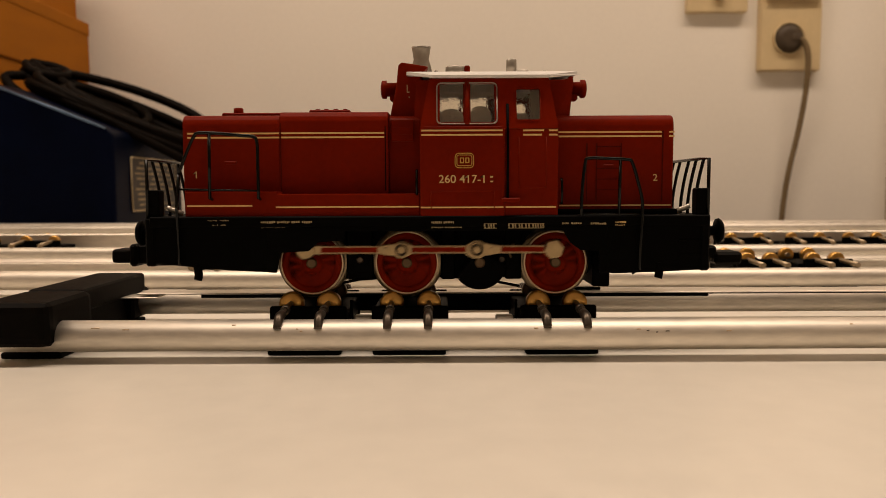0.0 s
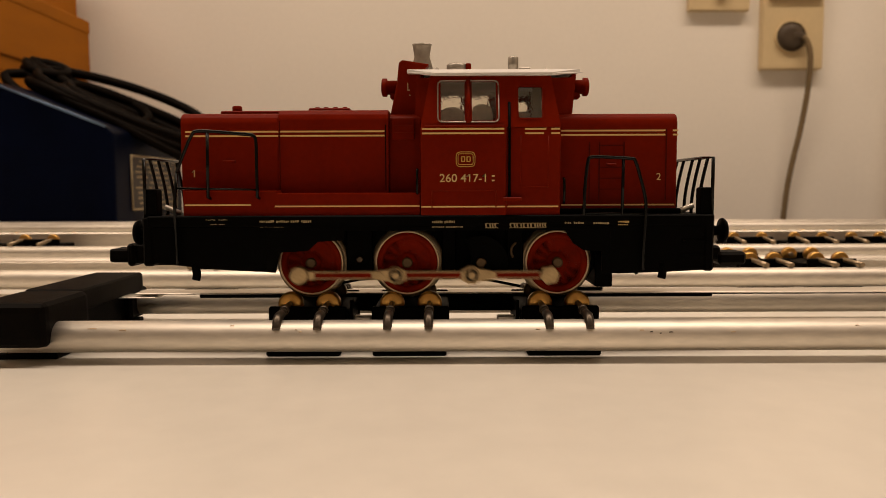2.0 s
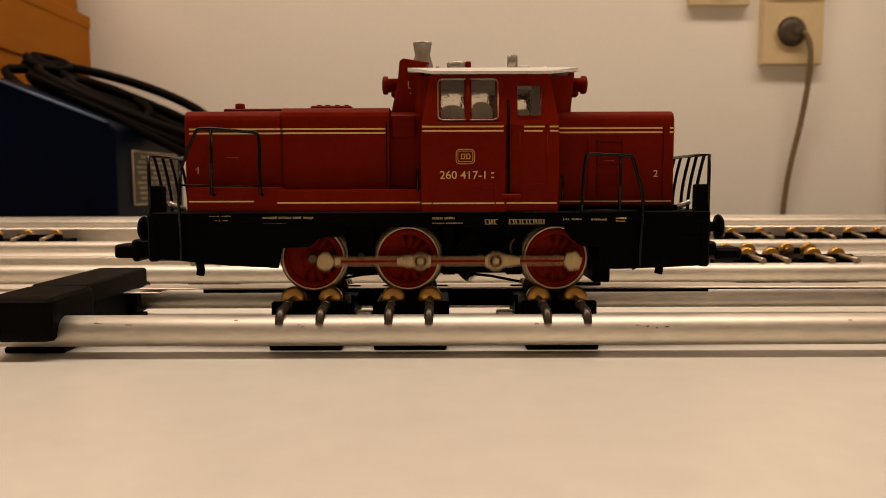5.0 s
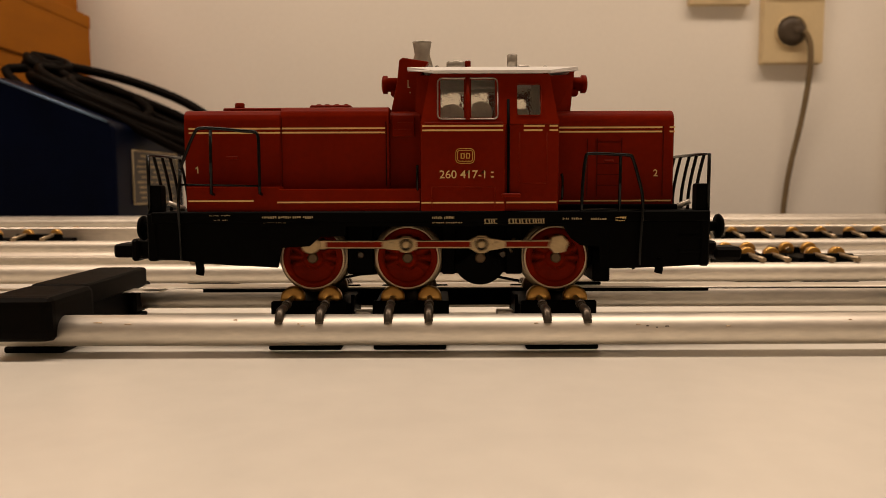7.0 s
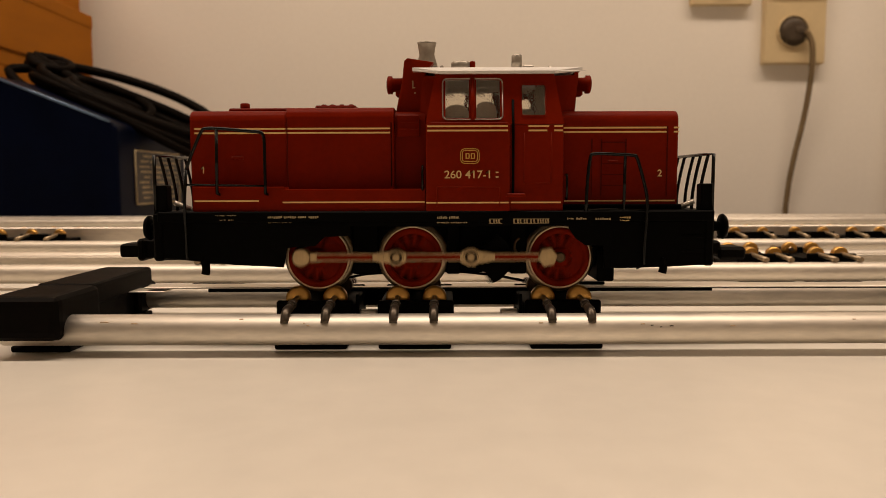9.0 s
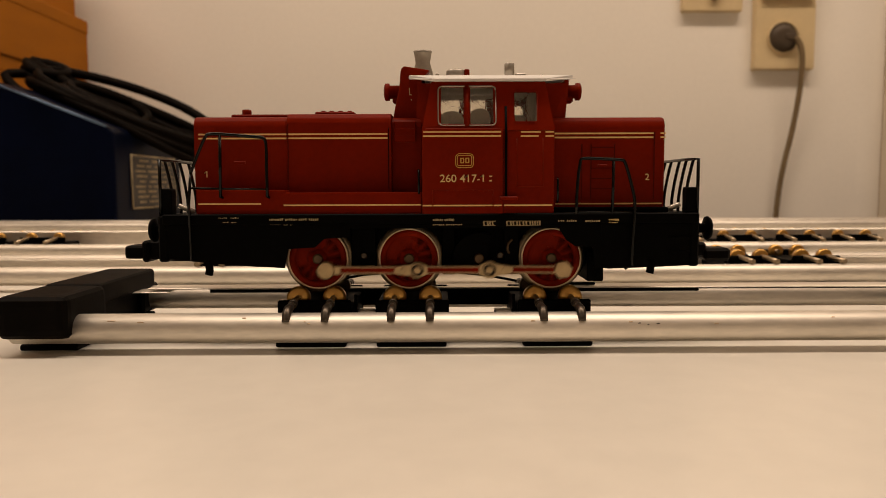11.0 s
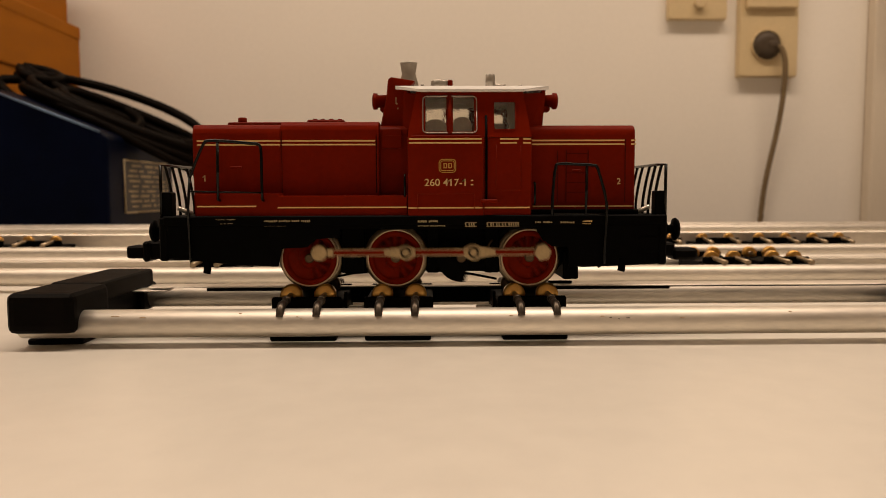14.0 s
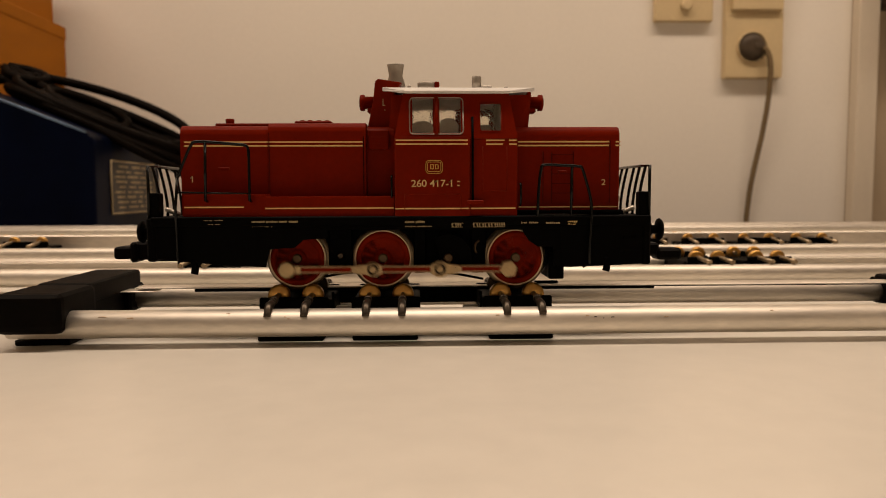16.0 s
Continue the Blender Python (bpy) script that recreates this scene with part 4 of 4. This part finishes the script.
def markings():
    for side in (-1, 1):
        def line(name, x0, x1, z, yy, h=0.34, mat=M_YELLOW):
            ya, yb = sorted((side * (yy - 0.1), side * (yy + 0.03)))
            return part(name, box(B(), x0, x1, ya, yb, z - h / 2, z + h / 2), mat, loco)
        for z in (45.25, 44.4):
            line("stripe", -52.0, -33.3, z, HOOD)
            line("stripe", -33.1, -11.8, z, HOOD + 0.15)
            line("stripe", -4.1, 11.9, z, CAB)
            line("stripe", 16.0, 20.1 if z > 45 else 19.7, z, CAB - 0.5)
            line("stripe", 21.1, 22.8, z, CAB - 0.5)
            line("stripe", 23.8, 44.9, z, HOOD)
            line("stripe", 46.4, 47.2, z, HOOD)
            e = box(B(), 47.35, 47.5, *sorted((side * 9.0, side * 9.65)), z - 0.17, z + 0.17)
            part("stripe", e, M_YELLOW, loco)
        line("stripe", -50.9, -37.9, 30.6, SKIRT, 0.3)
        line("stripe", -33.2, -4.6, 30.3, SKIRT, 0.3)
        line("stripe", -4.3, 12.1, 30.15, CAB, 0.3)
        line("stripe", 12.6, 22.6, 30.15, CAB - 0.5, 0.3)
        line("stripe", 24.0, 47.0, 30.3, HOOD, 0.3)
    yf = -CAB - 0.02
    lettering("running_number", "260 417-1", 1.55, -0.75, yf, 35.0, M_CREAM, loco, "cream running number", 1.06)
    for z in (35.1, 36.0):
        part("number_mark", box(B(), 9.5, 10.05, yf - 0.03, yf + 0.05, z, z + 0.28), M_CREAM, loco)
    # round-cornered emblem: two outlines with bars inside
    def outline(x0, x1, z0, z1, c):
        pts = []
        for cx, cz, d0 in ((x1 - c, z1 - c, 0), (x0 + c, z1 - c, 90), (x0 + c, z0 + c, 180), (x1 - c, z0 + c, 270)):
            for d in (0, 30, 60, 90):
                t = math.radians(d0 + d)
                pts.append((cx + c * math.cos(t), yf, cz + c * math.sin(t)))
        return wire(B(), pts + [pts[0]], 0.08, 5)
    part("emblem", outline(2.55, 6.2, 37.95, 40.8, 0.75), M_GOLD, loco, "yellow emblem outline")
    part("emblem", outline(2.9, 5.85, 38.35, 40.45, 0.4), M_GOLD, loco, "yellow emblem outline")
    for x in (3.5, 4.55):
        bm = B()
        for a, b, c, d in ((0, 0.22, 0, 1.1), (0.2, 0.75, 0, 0.17), (0.2, 0.75, 0.93, 1.1), (0.6, 0.82, 0.15, 0.95)):
            box(bm, x + a, x + b, yf - 0.03, yf + 0.05, 38.85 + c, 38.85 + d)
        part("emblem_bars", bm, M_GOLD, loco)
    lettering("end_number", "1", 1.4, -50.9, -HOOD - 0.02, 36.2, M_CREAM, loco, "cream figure one")
    lettering("end_number", "2", 1.4, 43.2, -HOOD - 0.02, 35.3, M_CREAM, loco, "cream figure two")
    # unreadable small print on the frame
    yb = -14.95
    rng = random.Random(3)
    def print_row(x0, x1, z, h, words, y=yb, mat=M_PRINT):
        cuts = sorted(rng.uniform(0.15, 0.85) for _ in range(words - 1))
        cuts = [0] + [(k + 1) / words + rng.uniform(-0.08, 0.08) for k in range(words - 1)] + [1]
        for a, b in zip(cuts, cuts[1:]):
            xa, xb = x0 + a * (x1 - x0), x0 + b * (x1 - x0) - 0.5
            bm = B()
            x = xa
            while x < xb:
                w = rng.uniform(0.18, 0.42)
                box(bm, x, min(x + w, xb + 0.1), y - 0.04, y + 0.03, z + rng.uniform(0, 0.12), z + h - rng.uniform(0, 0.15))
                x += w + 0.12
            part("small_print", bm, mat, loco)
    print_row(-46.5, -41.8, 27.6, 0.3, 2, -15.42)
    print_row(-45.6, -42.5, 26.7, 0.3, 2, -15.42)
    print_row(-36.0, -25.5, 27.1, 0.55, 4, -15.42)
    print_row(-36.0, -31.0, 26.15, 0.5, 4)
    print_row(-2.2, 2.6, 26.9, 0.6, 2, -15.42)
    print_row(-2.2, 4.2, 26.0, 0.6, 2)
    print_row(23.8, 28.0, 26.7, 0.45, 2, -15.42)
    print_row(29.4, 33.0, 26.6, 0.5, 1, -15.42)
    print_row(34.3, 36.8, 26.9, 0.4, 1, -15.42, M_YELLOW)
    print_row(34.3, 36.6, 26.35, 0.35, 1, -15.42, M_YELLOW)
    for x0, x1 in ((8.2, 10.8), (13.0, 20.2)):
        z0, z1 = 25.9, 26.95
        bm = box(B(), x0, x1, -15.44, -15.38, z1 - 0.14, z1)
        box(bm, x0, x1, -14.98, -14.88, z0, z0 + 0.14)
        x = x0
        while x < x1:
            box(bm, x, x + 0.3, -15.44, -15.38, z0 + 0.45, z1)
            box(bm, x + 0.1, x + 0.42, -14.98, -14.88, z0, z0 + 0.5)
            x += rng.choice((0.5, 0.62, 0.8))
        part("data_panel", bm, M_PRINT, loco, "small yellow data panel")


underframe()
buffers()
hoods()
cab()
rails_and_lamps()
markings()


# ---------- things at the back of the table and on the wall ----------
def transformer():
    t = thing("transformer", -320, 480, TABLE, "dark blue enamelled transformer with sloping top and nameplate", "transformer")
    x1, y0, y1 = -251.5, 408.0, 555.0
    bm = prism(B(), [(-430, TABLE), (x1, TABLE), (x1, 77), (x1 - 4, 81), (-345, 117), (-430, 117)], y0, y1, 3.0, 3)
    part("case", bm, M_BLUE, t, "dark blue enamelled metal case")
    bm = box(B(), x1 - 0.4, x1 + 0.7, 438, 536, 17, 60.5, 0.3)
    plate = part("nameplate", bm, M_PLATE, t, "worn metal nameplate")
    edge = [(x1 + 0.8, a, b) for a, b in ((438, 17), (536, 17), (536, 60.5), (438, 60.5), (438, 17))]
    part("plate_border", wire(B(), edge, 0.9, 6), M_PLATEB, plate, "pale plate border")
    rng = random.Random(5)
    for k in range(9):
        z = 56.3 - k * 4.3
        y = 445 + rng.uniform(0, 14)
        while y < 528:
            w = min(rng.uniform(7, 24), 531 - y)
            part("print_line", box(B(), x1 + 0.65, x1 + 0.85, y, y + w, z - 0.9, z + rng.uniform(0.6, 1.2)), M_PLATEB, plate)
            y += w + rng.uniform(4, 9)
    # thin strip whose pale colour draws the edge highlight
    part("edge_strip", wire(B(), [(-348, y0 + 0.5, 116.6), (-257, y0 + 0.5, 81.3)], 1.1, 8), M_EDGE, t, "bright edge strip with the highlight in its colour")


def cable_coil():
    """A mains cable wound in flat loops, lying on the transformer's slope and hanging over its edge."""
    pts = []
    loops = [(-285, 480, 98, 76, 30, 21, 6), (-281, 484, 100, 74, 32, 22, 9), (-283, 478, 95, 78, 30, 23, -4),
             (-278, 482, 102, 78, 34, 23, 8), (-290, 482, 107, 90, 34, 16.5, 35), (-277, 478, 92, 76, 32, 24, 2),
             (-279, 480, 99, 72, 26, 23, 4), (-350, 496, 139, 17, 14, 17, 20), (-262, 484, 97, 70, 26, 23, 12),
             (-266, 472, 85, 70, 26, 29, 0), (-268, 476, 90, 66, 22, 27, 4), (-302, 486, 108, 44, 28, 20, 22)]
    for cx, cy, cz, a, b, slope, tip in loops:
        u = Vector((math.cos(math.radians(slope)), 0, -math.sin(math.radians(slope))))
        w = Vector((0, math.cos(math.radians(tip)), math.sin(math.radians(tip))))
        for d in range(180, 540, 24):
            t = math.radians(d)
            pts.append(Vector((cx + 5, cy, cz)) + u * a * math.cos(t) + w * b * math.sin(t))
    ob = part("mains_cable", wire(B(), smooth_path(pts, 3), 4.0, 8), M_CABLE)
    return tagged(ob, "coiled black mains cable lying on the transformer", "cable")


def cartons():
    def carton(x0, x1, y0, y1, z0, z1, label):
        t = thing("cardboard_box", (x0 + x1) / 2, (y0 + y1) / 2, z0, label, "cardboard box", "stacked cardboard boxes")
        part("body", box(B(), x0, x1, y0, y1, z0, z1 - 1.0, 2.0, 2), M_CARTON, t)
        part("lid", box(B(), x0 - 1, x1 + 1, y0 - 1, y1 + 1, z1 - 16, z1, 2.5, 2), M_CARTON, t)
    carton(-760, -424, 470, 738, TABLE, 163, "orange-brown cardboard box under two others")
    carton(-760, -420, 470, 736, 163, 232, "orange-brown flat cardboard box in a stack")
    carton(-765, -432, 474, 734, 232, 330, "orange-brown cardboard box on top of a stack")


def wall_plates():
    def plate(x0, x1, z0, z1, depth=9.0, name="wall_socket", label=""):
        t = thing(name, (x0 + x1) / 2, 770, z0, label, "wall socket")
        part("plate", box(B(), x0, x1, 770 - depth, 770.5, z0, z1, 2.2, 3), M_CREAMP, t)
        return t
    s = plate(391, 466, 177, 340, 10, "wall_socket", "cream plastic double wall plate with switch and socket")
    part("cover", box(B(), 391.8, 465.2, 758, 760.4, 178, 258, 0.8, 2), M_CREAMP, s)
    part("switch_rocker", box(B(), 398, 462.5, 752, 760.3, 261, 330, 1.5, 2), M_CREAMP, s, "cream rocker switch")
    bm = lathe(B(), [(0.5, 19.4), (-3.4, 19.0), (-4.0, 18.6), (-3.8, 18.1), (0.4, 18.0)], (425.2, 758.2, 215.5), "y", 40)
    part("socket_ring", bm, M_CREAMP, s)
    s2 = plate(301, 375.5, 248, 330, 10, "wall_switch", "cream plastic wall plate with a small knob")
    part("knob", lathe(B(), [(0, 7), (-6, 6.4), (-7, 5)], (340, 761, 267), "y", 20), M_CREAMP, s2)
    p = thing("plug", 424, 742, 212, "dark grey round plug in the wall socket with grey cable", "plug")
    bm = lathe(B(), [(0, 17.9), (-1.0, 17.9), (-2.5, 17.0), (-5, 15.5), (-7, 13.5), (-8.5, 10.5), (-9, 6)], (425.2, 758.2, 215.5), "y", 32)
    join(bm, box(bmesh.new(), 424, 438, 748, 756, 211, 220, 2.5, 2))
    part("plug_body", bm, M_PLUG, p)
    pts = smooth_path([(433, 752, 215), (441, 750, 210), (446, 749, 190), (446, 753, 150), (441.5, 758, 105), (433, 760, 60), (428, 762, 20), (425, 762, -40), (424, 762, -240)], 6)
    part("plug_cable", wire(B(), pts, 3.3, 10), M_GREYC, p, "grey power cable")


def cupboard():
    t = thing("wall_cabinet", 720, 740, 264, "dark brown shallow wooden cabinet on the wall", "cabinet")
    part("body", box(B(), 588.5, 860, 714, 769.8, 264, 700, 2), M_DARKW, t)
    part("door", box(B(), 591, 857, 706, 713.8, 267, 697, 2), M_DARKW, t)


transformer()
cable_coil()
cartons()
wall_plates()
cupboard()


# ---------- movement ----------
PHASE = [(0.0, 104), (0.1, 202), (0.2, 296), (0.3, 385), (0.4, 482), (0.5, 578), (0.6, 648), (0.7, 708), (0.8, 860), (0.9, 968), (1.0, 1055), (1.1, 1146),
         (1.2, 1249), (1.3, 1350), (1.4, 1442), (1.5, 1510), (2.0, 2029), (2.5, 2516), (3.0, 3070), (3.5, 3546), (4.0, 4041), (4.1, 4147), (4.2, 4249),
         (6.3, 6309), (6.4, 6406), (6.5, 6490), (7.0, 6928), (7.5, 7400), (8.0, 7870), (8.5, 8322), (9.0, 8813), (9.1, 8912), (11.3, 11044),
         (11.4, 11130), (11.5, 11214), (12.0, 11759), (12.1, 11852), (12.2, 11943), (12.5, 12240), (13.0, 12705), (13.5, 13216), (14.0, 13709),
         (14.1, 13813), (14.5, 14181), (15.0, 14726), (15.5, 15210), (15.9, 15612), (16.0, 15710)]


def motions():
    times = [k / 30 for k in range(481)]
    turn = np.interp(times, [p[0] for p in PHASE], [p[1] for p in PHASE])
    for ob, centre, lag in SPIN:
        home = (Vector(centre) - PLACE[loco]) / 1000
        # seen from the front, a turn towards the left is a turn about -y
        walk(ob, [(t, pose(*home, 0, -(a + lag), 0)) for t, a in zip(times, turn)])
    for ob, centre, lag in RODS:
        home = (Vector(centre) - PLACE[loco]) / 1000
        r = CRANK / 1000
        walk(ob, [(t, pose(home.x + r * math.cos(radians(a + lag)), home.y, home.z + r * math.sin(radians(a + lag)))) for t, a in zip(times, turn)])
    for c in DRIVEN:
        for ob in [o for o in c.children if o.name.startswith("roller")]:
            home = ob.location.copy()
            walk(ob, [(t, pose(*home, 0, a * TREAD / 2.5 % 360, 0)) for t, a in zip(times, turn)])


motions()
